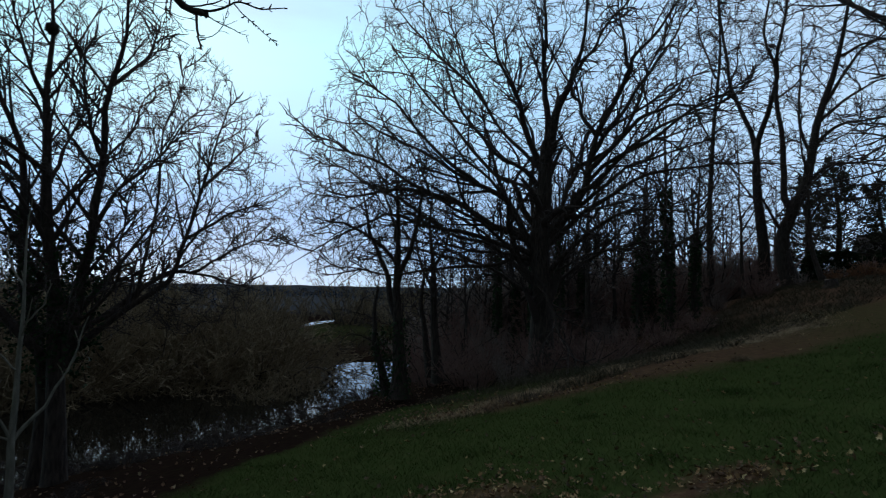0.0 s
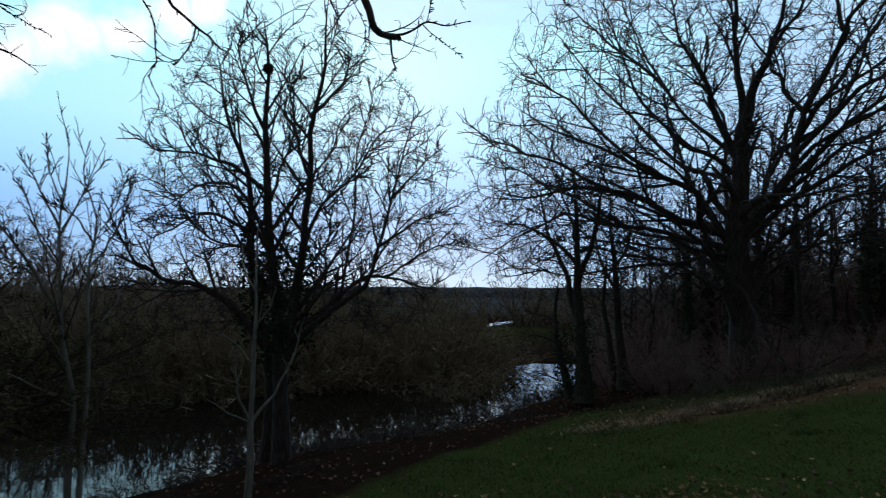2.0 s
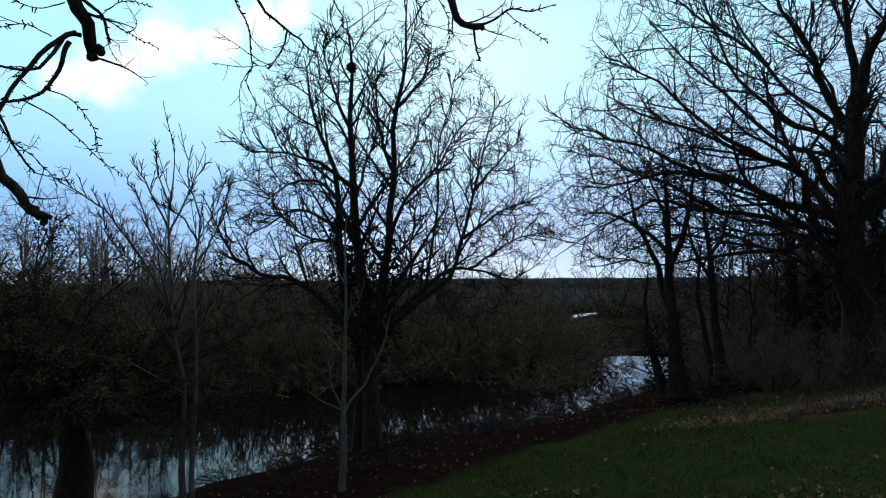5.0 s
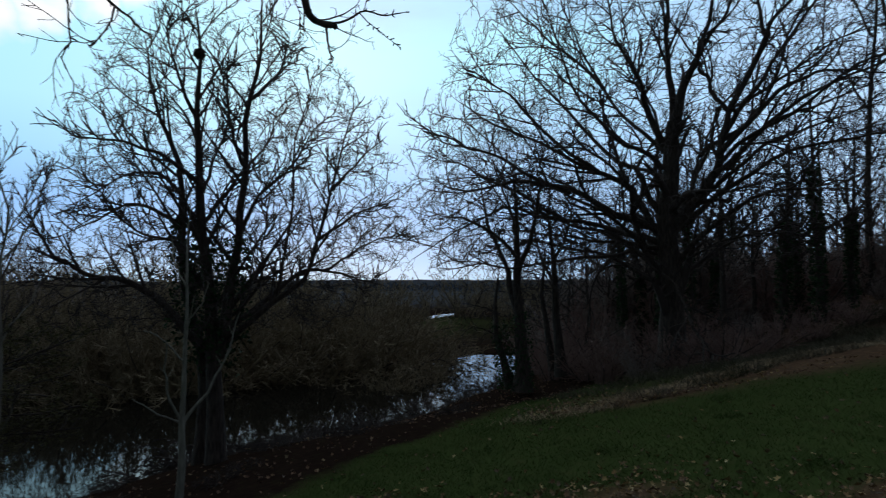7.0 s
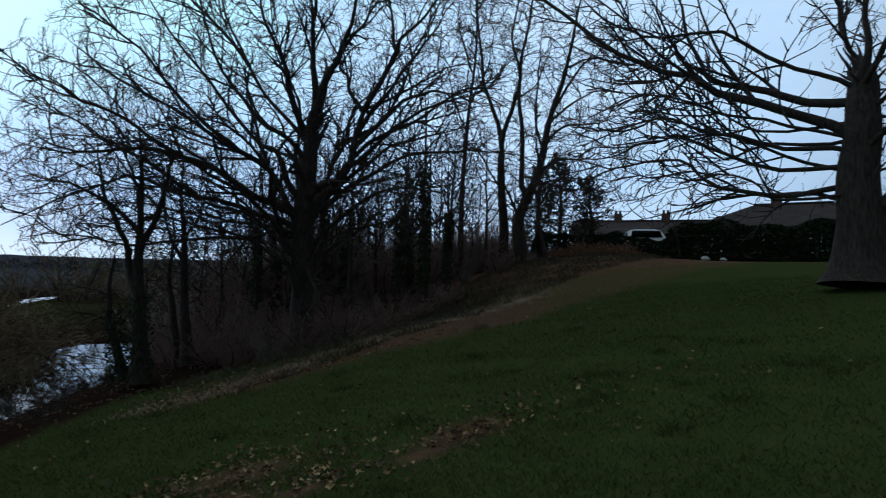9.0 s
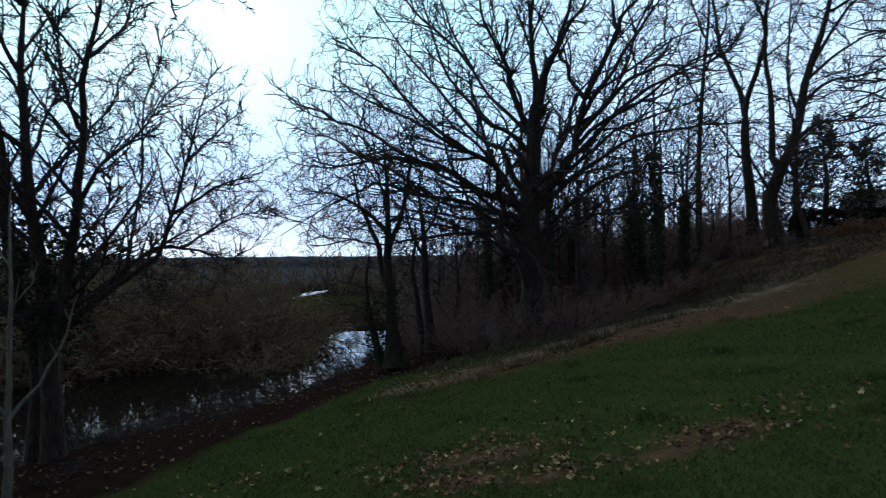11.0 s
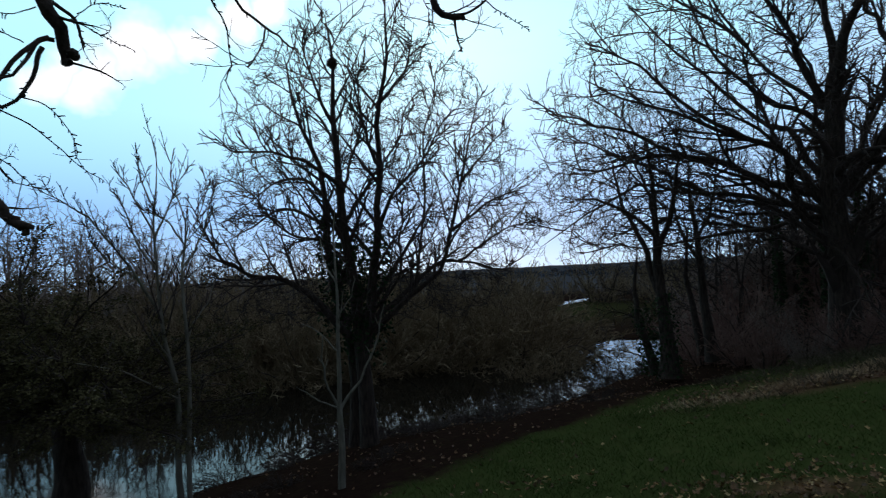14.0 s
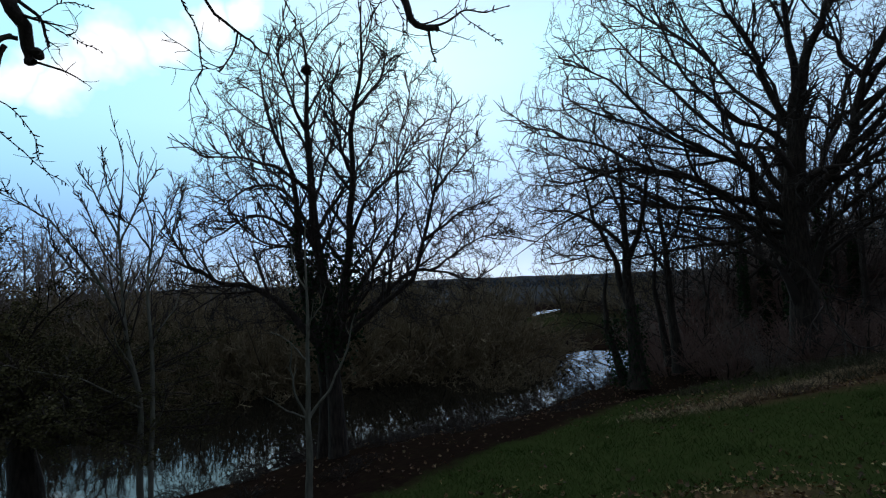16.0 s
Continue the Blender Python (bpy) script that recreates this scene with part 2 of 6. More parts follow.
def stretched(n, near, far):
    s = np.linspace(-1, 1, n)
    k = math.asinh(far / near)
    return near * np.sinh(k * s)


gx, gy = stretched(250, 1.6, 2600), stretched(300, 1.9, 2600) + 5.5
GX, GY = np.meshgrid(gx, gy, indexing="ij")
ground_me = make_mesh("ground", np.stack([GX, GY, ground_z(GX, GY)], -1).reshape(-1, 3), grid_faces(len(gx), len(gy)))
soil_at = ground_me.attributes.new("soil", "FLOAT", "POINT")
soil_at.data.foreach_set("value", soil_amount(GX, GY).ravel().astype(np.float32))
# where litter goes near-black: by the river and beyond the leaf strip
darker_at = ground_me.attributes.new("darker", "FLOAT", "POINT")
darker = np.maximum(sst(7.2, 5.6, river_d(GX, GY)), 0.75 * sst(0.3, 2.0, GY - rough_edge(GX)) * (1 - sst(7.5, 11, GX)))
darker_at.data.foreach_set("value", darker.ravel().astype(np.float32))
# wooded ground from 70 m out; its colour also carries painted distance haze
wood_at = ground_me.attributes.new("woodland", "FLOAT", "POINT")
hazy_wood = sst(70, 120, np.hypot(GX, GY)) * (1 - 0.8 * sst(4, 16, GX) * (GY < 60))
wood_at.data.foreach_set("value", hazy_wood.ravel().astype(np.float32))


def ground_material():
    m = bpy.data.materials.new("turf_and_litter")
    t, n, l = nodes_of(m)
    where = node(t, "ShaderNodeTexCoord").outputs["Object"]
    soil = node(t, "ShaderNodeAttribute", attribute_name="soil").outputs["Fac"]
    wood = node(t, "ShaderNodeAttribute", attribute_name="woodland").outputs["Fac"]
    big = node(t, "ShaderNodeTexNoise", {"Vector": where, "Scale": 0.9, "Detail": 5.0}).outputs[0]
    mid = node(t, "ShaderNodeTexNoise", {"Vector": where, "Scale": 7.0, "Detail": 5.0}).outputs[0]
    fine = node(t, "ShaderNodeTexNoise", {"Vector": where, "Scale": 70.0, "Detail": 3.0}).outputs[0]
    grass = mix(t, mid, ramp(t, big, (0.35, (0.028, 0.047, 0.0112)), (0.65, (0.040, 0.060, 0.0155))), (0.053, 0.060, 0.020))
    grass = mix(t, ramp(t, fine, (0.45, (0, 0, 0)), (0.7, (0.3, 0.3, 0.3))), grass, (0.02, 0.03, 0.011))
    wob = node(t, "ShaderNodeTexNoise", {"Vector": where, "Scale": 30.0}).outputs[1]
    ragged = node(t, "ShaderNodeVectorMath", {0: wob, 1: (0.05, 0.05, 0.05), 2: where}, operation="MULTIPLY_ADD").outputs[0]
    cell = node(t, "ShaderNodeTexVoronoi", {"Vector": ragged, "Scale": 34.0}).outputs["Color"]
    grit = node(t, "ShaderNodeTexNoise", {"Vector": ragged, "Scale": 9.0, "Detail": 7.0, "Roughness": 0.7}).outputs[0]
    grit = ramp(t, grit, (0.3, (0, 0, 0)), (0.72, (1, 1, 1)))
    chip = mix(t, 0.25, grit, node(t, "ShaderNodeSeparateXYZ", {0: cell}).outputs[0])
    litter = ramp(t, chip, (0.0, (0.06, 0.031, 0.019)), (0.4, (0.11, 0.058, 0.035)), (0.8, (0.17, 0.097, 0.058)), (1.0, (0.24, 0.15, 0.09)))
    litter = mix(t, ramp(t, mid, (0.4, (0, 0, 0)), (0.62, (0.4, 0.4, 0.4))), litter, (0.04, 0.028, 0.02))
    darker = node(t, "ShaderNodeAttribute", attribute_name="darker").outputs["Fac"]
    # near-black version of the litter colour
    dark_litter = mix(t, chip, (0.007, 0.0045, 0.004), (0.018, 0.0105, 0.0085))
    litter = mix(t, calc(t, "MULTIPLY", darker, 0.93), litter, dark_litter)
    edge = calc(t, "MULTIPLY_ADD", calc(t, "SUBTRACT", mid, 0.5), 0.9, soil)
    edge = calc(t, "MULTIPLY_ADD", calc(t, "SUBTRACT", edge, 0.5), 1.15, 0.5, clamp=True)
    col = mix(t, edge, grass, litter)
    # dark tree cover, with distance haze put into it as a blue-grey cast
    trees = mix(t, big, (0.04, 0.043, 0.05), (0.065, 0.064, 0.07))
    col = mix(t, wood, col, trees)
    b = node(t, "ShaderNodeBsdfPrincipled", {"Base Color": col, "Roughness": 1.0, "Specular IOR Level": 0.0})
    h = calc(t, "ADD", calc(t, "MULTIPLY", fine, 0.5), mid)
    bu = node(t, "ShaderNodeBump", {"Strength": 0.2, "Distance": 0.04, "Height": h})
    l.new(bu.outputs[0], b.inputs["Normal"])
    node(t, "ShaderNodeOutputMaterial", {0: b.outputs[0]})
    return m


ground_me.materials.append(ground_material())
ground = tagged(new("ground", ground_me), "sloping lawn and leaf-strewn river bank with far hills", "ground", kind="structure")

# river surface: a fine sheet near the bank, bounded where the plain rises over it


def water_material():
    m = bpy.data.materials.new("river_water")
    t, n, l = nodes_of(m)
    where = node(t, "ShaderNodeTexCoord").outputs["Object"]
    a = node(t, "ShaderNodeTexNoise", {"Vector": where, "Scale": 1.1, "Detail": 2.0}).outputs[0]
    f = node(t, "ShaderNodeTexNoise", {"Vector": where, "Scale": 5.0, "Detail": 2.0}).outputs[0]
    h = calc(t, "MULTIPLY_ADD", f, 0.25, a)
    bu = node(t, "ShaderNodeBump", {"Strength": 0.07, "Distance": 0.05, "Height": h})
    b = node(t, "ShaderNodeBsdfPrincipled", {"Base Color": (0.005, 0.0045, 0.0035, 1), "Roughness": 0.03, "IOR": 1.36})
    l.new(bu.outputs[0], b.inputs["Normal"])
    node(t, "ShaderNodeOutputMaterial", {0: b.outputs[0]})
    return m


wx, wy = np.linspace(-70, 30, 41), np.linspace(-40, 85, 41)
WX, WY = np.meshgrid(wx, wy, indexing="ij")
water_me = make_mesh("river", np.stack([WX, WY, np.full_like(WX, WATER_Z)], -1).reshape(-1, 3), grid_faces(41, 41))
water_me.materials.append(water_material())
water = tagged(new("water", water_me), "still dark river reflecting the pale sky", "water", kind="structure")

# ---------------------------------------------------------------- tree growing


def unit(v):
    return v / np.maximum(np.linalg.norm(v, axis=-1, keepdims=True), 1e-9)


def tubes(P, R, sides):
    """Tapered tubes along many branches: P (n, k, 3), R (n, k)."""
    n, k, _ = P.shape
    T = unit(np.gradient(P, axis=1))
    axis = unit(P[:, -1] - P[:, 0])
    ref = np.where(np.abs(axis[:, 2:3]) < 0.75, np.array([[0, 0, 1.0]]), np.array([[1.0, 0, 0]]))[:, None, :]
    U = unit(np.cross(T, np.broadcast_to(ref, T.shape)))
    W = np.cross(T, U)
    a = np.arange(sides) * 2 * np.pi / sides
    V = P[:, :, None] + R[:, :, None, None] * (np.cos(a)[:, None] * U[:, :, None] + np.sin(a)[:, None] * W[:, :, None])
    i = np.arange(n * k * sides).reshape(n, k, sides)
    j = np.roll(i, -1, axis=2)
    F = np.stack([i[:, :-1], j[:, :-1], j[:, 1:], i[:, 1:]], -1).reshape(-1, 4)
    return V.reshape(-1, 3), F


def joined(pieces):
    vs, fs, n = [], [], 0
    for v, f in pieces:
        vs.append(v)
        fs.append(f + n)
        n += len(v)
    return np.concatenate(vs), np.concatenate(fs)


def resample(pts, r0, r1, k, rng, wig):
    """A smooth limb through its control points, with a little natural crookedness."""
    p = np.array(pts, float)
    n = len(p)
    e = np.vstack([2 * p[0] - p[1], p, 2 * p[-1] - p[-2]])
    s = np.linspace(0, n - 1 - 1e-6, k)
    i = s.astype(int)
    t = (s - i)[:, None]
    a, b, c, d = e[i], e[i + 1], e[i + 2], e[i + 3]
    q = 0.5 * (2 * b + (c - a) * t + (2 * a - 5 * b + 4 * c - d) * t ** 2 + (3 * b - a - 3 * c + d) * t ** 3)
    size = np.linalg.norm(p[-1] - p[0])
    j = rng.normal(0, wig * size, (k, 3))
    j[0] = 0
    j[1:-1] = 0.5 * j[1:-1] + 0.25 * (j[:-2] + j[2:])
    u = np.linspace(0, 1, k)
    return q + j, r0 + (r1 - r0) * u ** 0.8


def sprout(P, R, rng, n, lo, hi, frac, spread, lift, bend, k, thin, rmin, rtip, minlen=0.0, drop=0.65):
    """n side branches on each branch; returns their paths and radii."""
    N, K, _ = P.shape
    plen = np.linalg.norm(np.diff(P, axis=1), axis=2).sum(1)
    par = np.repeat(np.arange(N), n)
    u = np.clip(lo + (hi - lo) * (np.tile(np.arange(n), N) + rng.uniform(0, 1, N * n)) / n, 0, 0.999)
    s = u * (K - 1)
    i = s.astype(int)
    w = (s - i)[:, None]
    p = P[par, i] * (1 - w) + P[par, i + 1] * w
    r = R[par, i] * (1 - w[:, 0]) + R[par, i + 1] * w[:, 0]
    t = unit(P[par, i + 1] - P[par, i])
    q = rng.normal(size=(N * n, 3))
    q = unit(q - t * (q * t).sum(1, keepdims=True))
    a = spread * rng.uniform(0.7, 1.3, (N * n, 1))
    d = unit(np.cos(a) * t + np.sin(a) * q + np.array([0, 0, lift]))
    L = np.maximum(plen[par] * frac, minlen) * (1.05 - drop * u) * rng.uniform(0.55, 1.3, N * n)
    out = np.empty((N * n, k, 3))
    out[:, 0] = p
    sweep = rng.normal(0, bend * 0.75, d.shape)
    for m in range(1, k):
        d = unit(d + sweep + rng.normal(0, bend * 0.6, d.shape) + np.array([0, 0, lift * 0.5]))
        p = p + d * (L / (k - 1))[:, None]
        out[:, m] = p
    r0 = np.clip(r * thin, rmin, None)
    f = np.linspace(0, 1, k)
    return out, r0[:, None] * (1 - f) + rtip * f


def plant(x, y, z):
    b = Vector((x, y, 0)).normalized()
    return {"at": (x, y, z), "turn": math.atan2(-b.x, b.y), "limbs": []}


def limb(tr, r0, r1, *pts):
    """A limb of the tree: radii at its ends and points (across, away, up) in metres from the foot."""
    tr["limbs"].append((r0, r1, pts))


def colonise(mains, stages, rng, step, inertia, rise, limit=140):
    """Branches that grow from the limbs into the free points of the crown, each taking the space nearest to it, stage by stage:
    first a few far points for the boughs, then many near ones. Returns node places, parents (-1 on a limb), way of growth and the limb's radius at the foot."""
    pos, way, par, cap = [], [], [], []
    for P, R in mains:
        n = max(3, int(np.linalg.norm(np.diff(P, axis=0), axis=1).sum() / (step * 1.3)))
        u = np.linspace(0.12, 1, n) * (len(P) - 1)
        i = np.minimum(u.astype(int), len(P) - 2)
        w = (u - i)[:, None]
        pos.append(P[i] * (1 - w) + P[i + 1] * w)
        way.append(unit(P[i + 1] - P[i]))
        cap.append(R[i] * (1 - w[:, 0]) + R[i + 1] * w[:, 0])
    N, W, C = np.concatenate(pos), np.concatenate(way), np.concatenate(cap)
    G = np.full(len(N), -1)
    kids = np.zeros(len(N), int)

    def compare(A, best, who, first):
        for k in range(first, len(N), 512):
            d = ((A[:, None] - N[None, k:k + 512]) ** 2).sum(2)
            j = d.argmin(1)
            m = d[np.arange(len(A)), j]
            better = m < best
            best[better] = m[better]
            who[better] = j[better] + k

    for A, kill, reach in stages:
        best, who = np.full(len(A), 1e9), np.zeros(len(A), int)
        compare(A, best, who, 0)
        for _ in range(limit):
            live = best > kill ** 2
            A, best, who = A[live], best[live], who[live]
            pull = best < reach ** 2
            if not pull.any():
                break
            total = np.zeros_like(N)
            np.add.at(total, who[pull], unit(A[pull] - N[who[pull]]))
            g = np.unique(who[pull])
            g = g[kids[g] < 3]
            if not len(g):
                break
            d = unit(unit(total[g]) + inertia * W[g] + np.array([0, 0, rise]) + rng.normal(0, 0.11, (len(g), 3)))
            kids[g] += 1
            first = len(N)
            N = np.concatenate([N, N[g] + d * step])
            W = np.concatenate([W, d])
            C = np.concatenate([C, C[g]])
            G = np.concatenate([G, g])
            kids = np.concatenate([kids, np.zeros(len(g), int)])
            compare(A, best, who, first)
    return N, G, W, C


def colony(mains, rng, points, step, kill, reach, tip, inertia=0.7, rise=0.05, power=2.35, twigs=2, length=0.35, spread=0.75, lift=0.12, fork=1, coarse=14):
    """The crown between the limbs: branches that fill it evenly, and twigs on their thinner ends."""
    boughs = points[rng.permutation(len(points))[:max(8, len(points) // max(coarse, 1))]]
    N, G, W, C = colonise(mains, ([(boughs, kill * 1.6, reach * 1.6)] if coarse else []) + [(points, kill, reach)], rng, step, inertia, rise)
    grown = np.nonzero(G >= 0)[0]
    flow = np.full(len(N), 0.0)
    has = np.zeros(len(N), int)
    np.add.at(has, G[grown], 1)
    flow[has == 0] = tip ** power
    for k in grown[::-1]:
        flow[G[k]] += flow[k]
    rad = np.minimum(np.maximum(flow, tip ** power) ** (1 / power), np.maximum(C * 0.85, tip * 1.2))
    S = N.copy()
    for _ in range(2):
        mean, count = np.zeros_like(S), np.zeros(len(S))
        np.add.at(mean, G[grown], S[grown])
        np.add.at(count, G[grown], 1)
        mid = grown[count[grown] > 0]
        T = S.copy()
        T[mid] = 0.5 * S[mid] + 0.25 * S[G[mid]] + 0.25 * mean[mid] / count[mid, None]
        S = T
    a, b = S[G[grown]], S[grown]
    ra = np.where(G[G[grown]] < 0, rad[grown], rad[G[grown]])
    P, R = np.stack([a, b + 0.06 * (b - a)], 1), np.stack([np.minimum(ra, rad[grown] * 1.7), rad[grown]], 1)
    stout = rad[grown] > tip * 2.5
    pieces = [tubes(P[stout], R[stout], 5), tubes(P[~stout], R[~stout], 3)]
    thin = grown[rad[grown] < tip * 4.0]
    if twigs and len(thin):
        k = np.repeat(thin, twigs)
        k = k[rng.uniform(0, 1, len(k)) < np.where(has[k] == 0, 1.0, 0.75)]
        q = rng.normal(size=(len(k), 3))
        q = unit(q - W[k] * (q * W[k]).sum(1, keepdims=True))
        ang = spread * rng.uniform(0.4, 1.3, (len(k), 1))
        d = unit(np.cos(ang) * W[k] + np.sin(ang) * q + np.array([0, 0, lift]))
        L = length * rng.uniform(0.5, 1.4, len(k))
        p = S[k] - (S[k] - S[G[k]]) * rng.uniform(0, 1, (len(k), 1))
        P = [p]
        turn_ = rng.normal(0, 0.10, d.shape)
        for _ in range(4):
            d = unit(d + turn_ + rng.normal(0, 0.13, d.shape) + np.array([0, 0, lift * 0.6]))
            p = p + d * (L / 4)[:, None]
            P.append(p)
        P = np.stack(P, 1)
        R = np.linspace(0.85, 0.5, 5)[None] * np.full((len(k), 1), tip)
        pieces.append(tubes(P, R, 3))
        if fork:
            pieces.append(tubes(*sprout(P, R, rng, fork, 0.15, 0.85, 0.5, 0.9, lift, 0.15, 3, 0.85, tip * 0.55, tip * 0.42, 0.0, 0.3), 3))
    return pieces


def round_limbs(mains, rng, n, size, lo=0.3):
    """Free points strewn about the outer parts of the limbs."""
    span = np.array([np.linalg.norm(P[-1] - P[0]) for P, R in mains])
    k = rng.choice(len(mains), n, p=span / span.sum())
    u = rng.uniform(lo, 1.05, n) * 15
    i = np.minimum(u.astype(int), 14)
    P = np.stack([m[0] for m in mains])
    w = (u - i)[:, None]
    return P[k, i] * (1 - w) + P[k, i + 1] * w + rng.normal(0, size, (n, 3)) * (0.35 + 0.65 * u / 15)[:, None]


def in_crown(n, rng, ups, lefts, rights, deep, hollow=0.0):
    """Free points inside a crown whose reach to either side is given at several heights."""
    out = []
    while sum(map(len, out)) < n:
        z = rng.uniform(ups[0], ups[-1], n)
        l, r = np.interp(z, ups, lefts), np.interp(z, ups, rights)
        x = rng.uniform(-l, r)
        y = rng.uniform(-1, 1, n) * deep
        half = 0.5 * (l + r)
        e = ((x - 0.5 * (r - l)) / half) ** 2 + (y / (deep * half / half.max())) ** 2
        ok = (e < 1) & (e > hollow * rng.uniform(0, 1, n)) & (rng.uniform(0, half.max(), n) < half)
        ok &= rng.uniform(-1.6, 1.6, n) < 1.0 + 0.8 * wave(x * 1.3, y * 1.3 + z, 0.9, 0.6)
        out.append(np.stack([x, y, z], 1)[ok])
    return np.concatenate(out)[:n]


def grow(tr, name, label, seed, levels, bark=None, twig=None, group="", category="tree", wig=0.012, spurs=0, flare=True, crown=None):
    """Builds a tree: an Empty with trunk, limbs and a mesh of fine twigs. levels: arguments for sprout, level by level."""
    rng = np.random.default_rng(seed)
    root = tagged(new(name), label, category, group)
    root.matrix_world = pose(*tr["at"], 0, 0, math.degrees(tr["turn"]))
    mains = []
    for n, (r0, r1, pts) in enumerate(tr["limbs"]):
        P, R = resample(pts, r0, r1, 16, rng, wig if n else wig * 0.4)
        if n == 0 and flare:
            R[:3] *= np.array([1.45, 1.15, 1.04])
        R[-1] *= 0.55
        mains.append((P, R))
        V, F = tubes(P[None], R[None], 12 if n == 0 else 8)
        part("trunk" if n == 0 else "limb", make_mesh("limb", V, F), bark or BARK, root)
    P = np.stack([m[0] for m in mains])
    R = np.stack([m[1] for m in mains])
    pieces, boughs = [], []
    if spurs:
        S, T = sprout(P, R, rng, spurs, 0.3, 0.99, 0.0, 1.1, 0.0, 0.2, 3, 0.55, 0.005, 0.003, 0.035, 0.2)
        pieces.append(tubes(S, T, 4))
    for n, lv in enumerate(levels):
        span = np.linalg.norm(np.diff(P, axis=1), axis=2).sum(1)
        P, R = sprout(P, R, rng, **lv)
        if n == 0:
            keep = rng.uniform(0, 1, len(P)) < np.repeat(np.clip(span / np.percentile(span, 70), 0.25, 1.0), lv["n"])
            P, R = P[keep], R[keep]
        pieces.append(tubes(P, R, 5 if n == 0 else 4))
        boughs += list(zip(P, R))
    if crown:
        shape, habit = crown
        pieces += colony(mains + boughs, rng, shape(mains, rng), **habit)
    if pieces:
        V, F = joined(pieces)
        tagged(part("crown", make_mesh("crown", V, F), twig or TWIG, root, "fine bare twigs"), kind="stuff")
    return root


def lv(n, lo, hi, frac, spread, lift, bend, k, thin, rmin, rtip, minlen=0.0, drop=0.65):
    return dict(n=n, lo=lo, hi=hi, frac=frac, spread=spread, lift=lift, bend=bend, k=k, thin=thin, rmin=rmin, rtip=rtip, minlen=minlen, drop=drop)

great_tree = plant(2.58, 14.80, -0.46)
limb(great_tree, 0.345, 0.150, (-0.00, 0.00, -0.06), (0.03, 0.00, 1.47), (0.00, 0.00, 3.35), (0.08, 0.00, 4.82), (0.15, 0.00, 6.01))
limb(great_tree, 0.101, 0.020, (0.15, -0.00, 5.86), (0.09, 0.10, 7.55), (0.06, 0.20, 8.98), (0.01, 0.30, 11.26))
limb(great_tree, 0.133, 0.020, (0.21, 0.00, 5.93), (0.46, -0.20, 6.75), (0.67, -0.40, 7.34), (1.01, -0.60, 8.26), (1.15, -0.80, 10.20))
limb(great_tree, 0.094, 0.016, (-0.04, 0.00, 5.41), (-0.47, -0.30, 6.39), (-0.53, -0.60, 6.89), (-1.08, -0.90, 7.97), (-1.20, -1.20, 9.01))
limb(great_tree, 0.140, 0.065, (0.20, -0.00, 3.35), (1.01, -0.30, 4.60), (1.34, -0.60, 5.95))
limb(great_tree, 0.077, 0.013, (1.34, -0.60, 5.95), (2.00, -0.75, 7.29), (2.25, -0.90, 7.91), (3.07, -1.05, 8.77), (3.56, -1.20, 9.61))
limb(great_tree, 0.062, 0.013, (1.34, -0.60, 5.95), (0.87, -0.47, 6.87), (0.60, -0.33, 7.51), (-0.11, -0.20, 8.97))
limb(great_tree, 0.048, 0.013, (2.09, -0.80, 7.54), (2.02, -0.20, 8.97), (1.97, 0.40, 10.50))
limb(great_tree, 0.086, 0.013, (0.39, 0.00, 3.42), (1.19, 0.38, 4.27), (2.54, 0.75, 5.06), (4.33, 1.13, 5.55), (5.57, 1.50, 5.45))
limb(great_tree, 0.070, 0.013, (0.46, 0.00, 3.78), (1.42, -0.37, 5.15), (2.70, -0.75, 5.86), (3.89, -1.12, 6.51), (4.61, -1.50, 6.48))
limb(great_tree, 0.039, 0.010, (0.39, 0.00, 2.62), (1.34, -1.10, 3.05), (2.28, -2.20, 3.03))
limb(great_tree, 0.101, 0.013, (-0.18, 0.00, 3.20), (-0.83, -0.20, 4.36), (-1.54, -0.40, 4.78), (-2.54, -0.60, 5.35), (-4.01, -0.80, 6.23), (-5.18, -1.00, 6.97))
limb(great_tree, 0.109, 0.013, (-0.18, 0.00, 3.35), (-1.10, -0.44, 3.75), (-2.19, -0.88, 4.27), (-3.25, -1.32, 4.43), (-4.26, -1.76, 4.30), (-5.24, -2.20, 4.59))
limb(great_tree, 0.086, 0.013, (-0.26, 0.00, 3.06), (-1.16, 0.32, 3.38), (-2.75, 0.64, 3.88), (-4.46, 0.96, 4.26), (-6.10, 1.28, 3.65), (-7.56, 1.60, 2.81))
limb(great_tree, 0.086, 0.013, (-0.18, 0.00, 3.79), (-0.78, 0.24, 4.88), (-1.49, 0.48, 5.40), (-2.63, 0.72, 6.77), (-3.52, 0.96, 8.05), (-4.46, 1.20, 9.39))
limb(great_tree, 0.077, 0.013, (-0.11, -0.00, 4.82), (-0.47, -0.28, 5.22), (-1.10, -0.56, 5.61), (-1.94, -0.84, 6.58), (-2.34, -1.12, 7.67), (-2.59, -1.40, 8.87))
limb(great_tree, 0.062, 0.013, (-0.04, 0.00, 5.27), (-0.87, 0.45, 6.47), (-1.70, 0.90, 7.77), (-2.43, 1.35, 9.16), (-2.69, 1.80, 10.97))
limb(great_tree, 0.062, 0.010, (-0.26, 0.00, 2.91), (-1.36, -0.60, 2.73), (-2.68, -1.20, 2.56), (-3.65, -1.80, 2.53), (-4.69, -2.40, 2.57))
limb(great_tree, 0.055, 0.010, (-0.33, 0.00, 2.77), (-1.18, 0.60, 3.10), (-2.51, 1.20, 3.30), (-4.33, 1.80, 3.52), (-6.33, 2.40, 3.66))
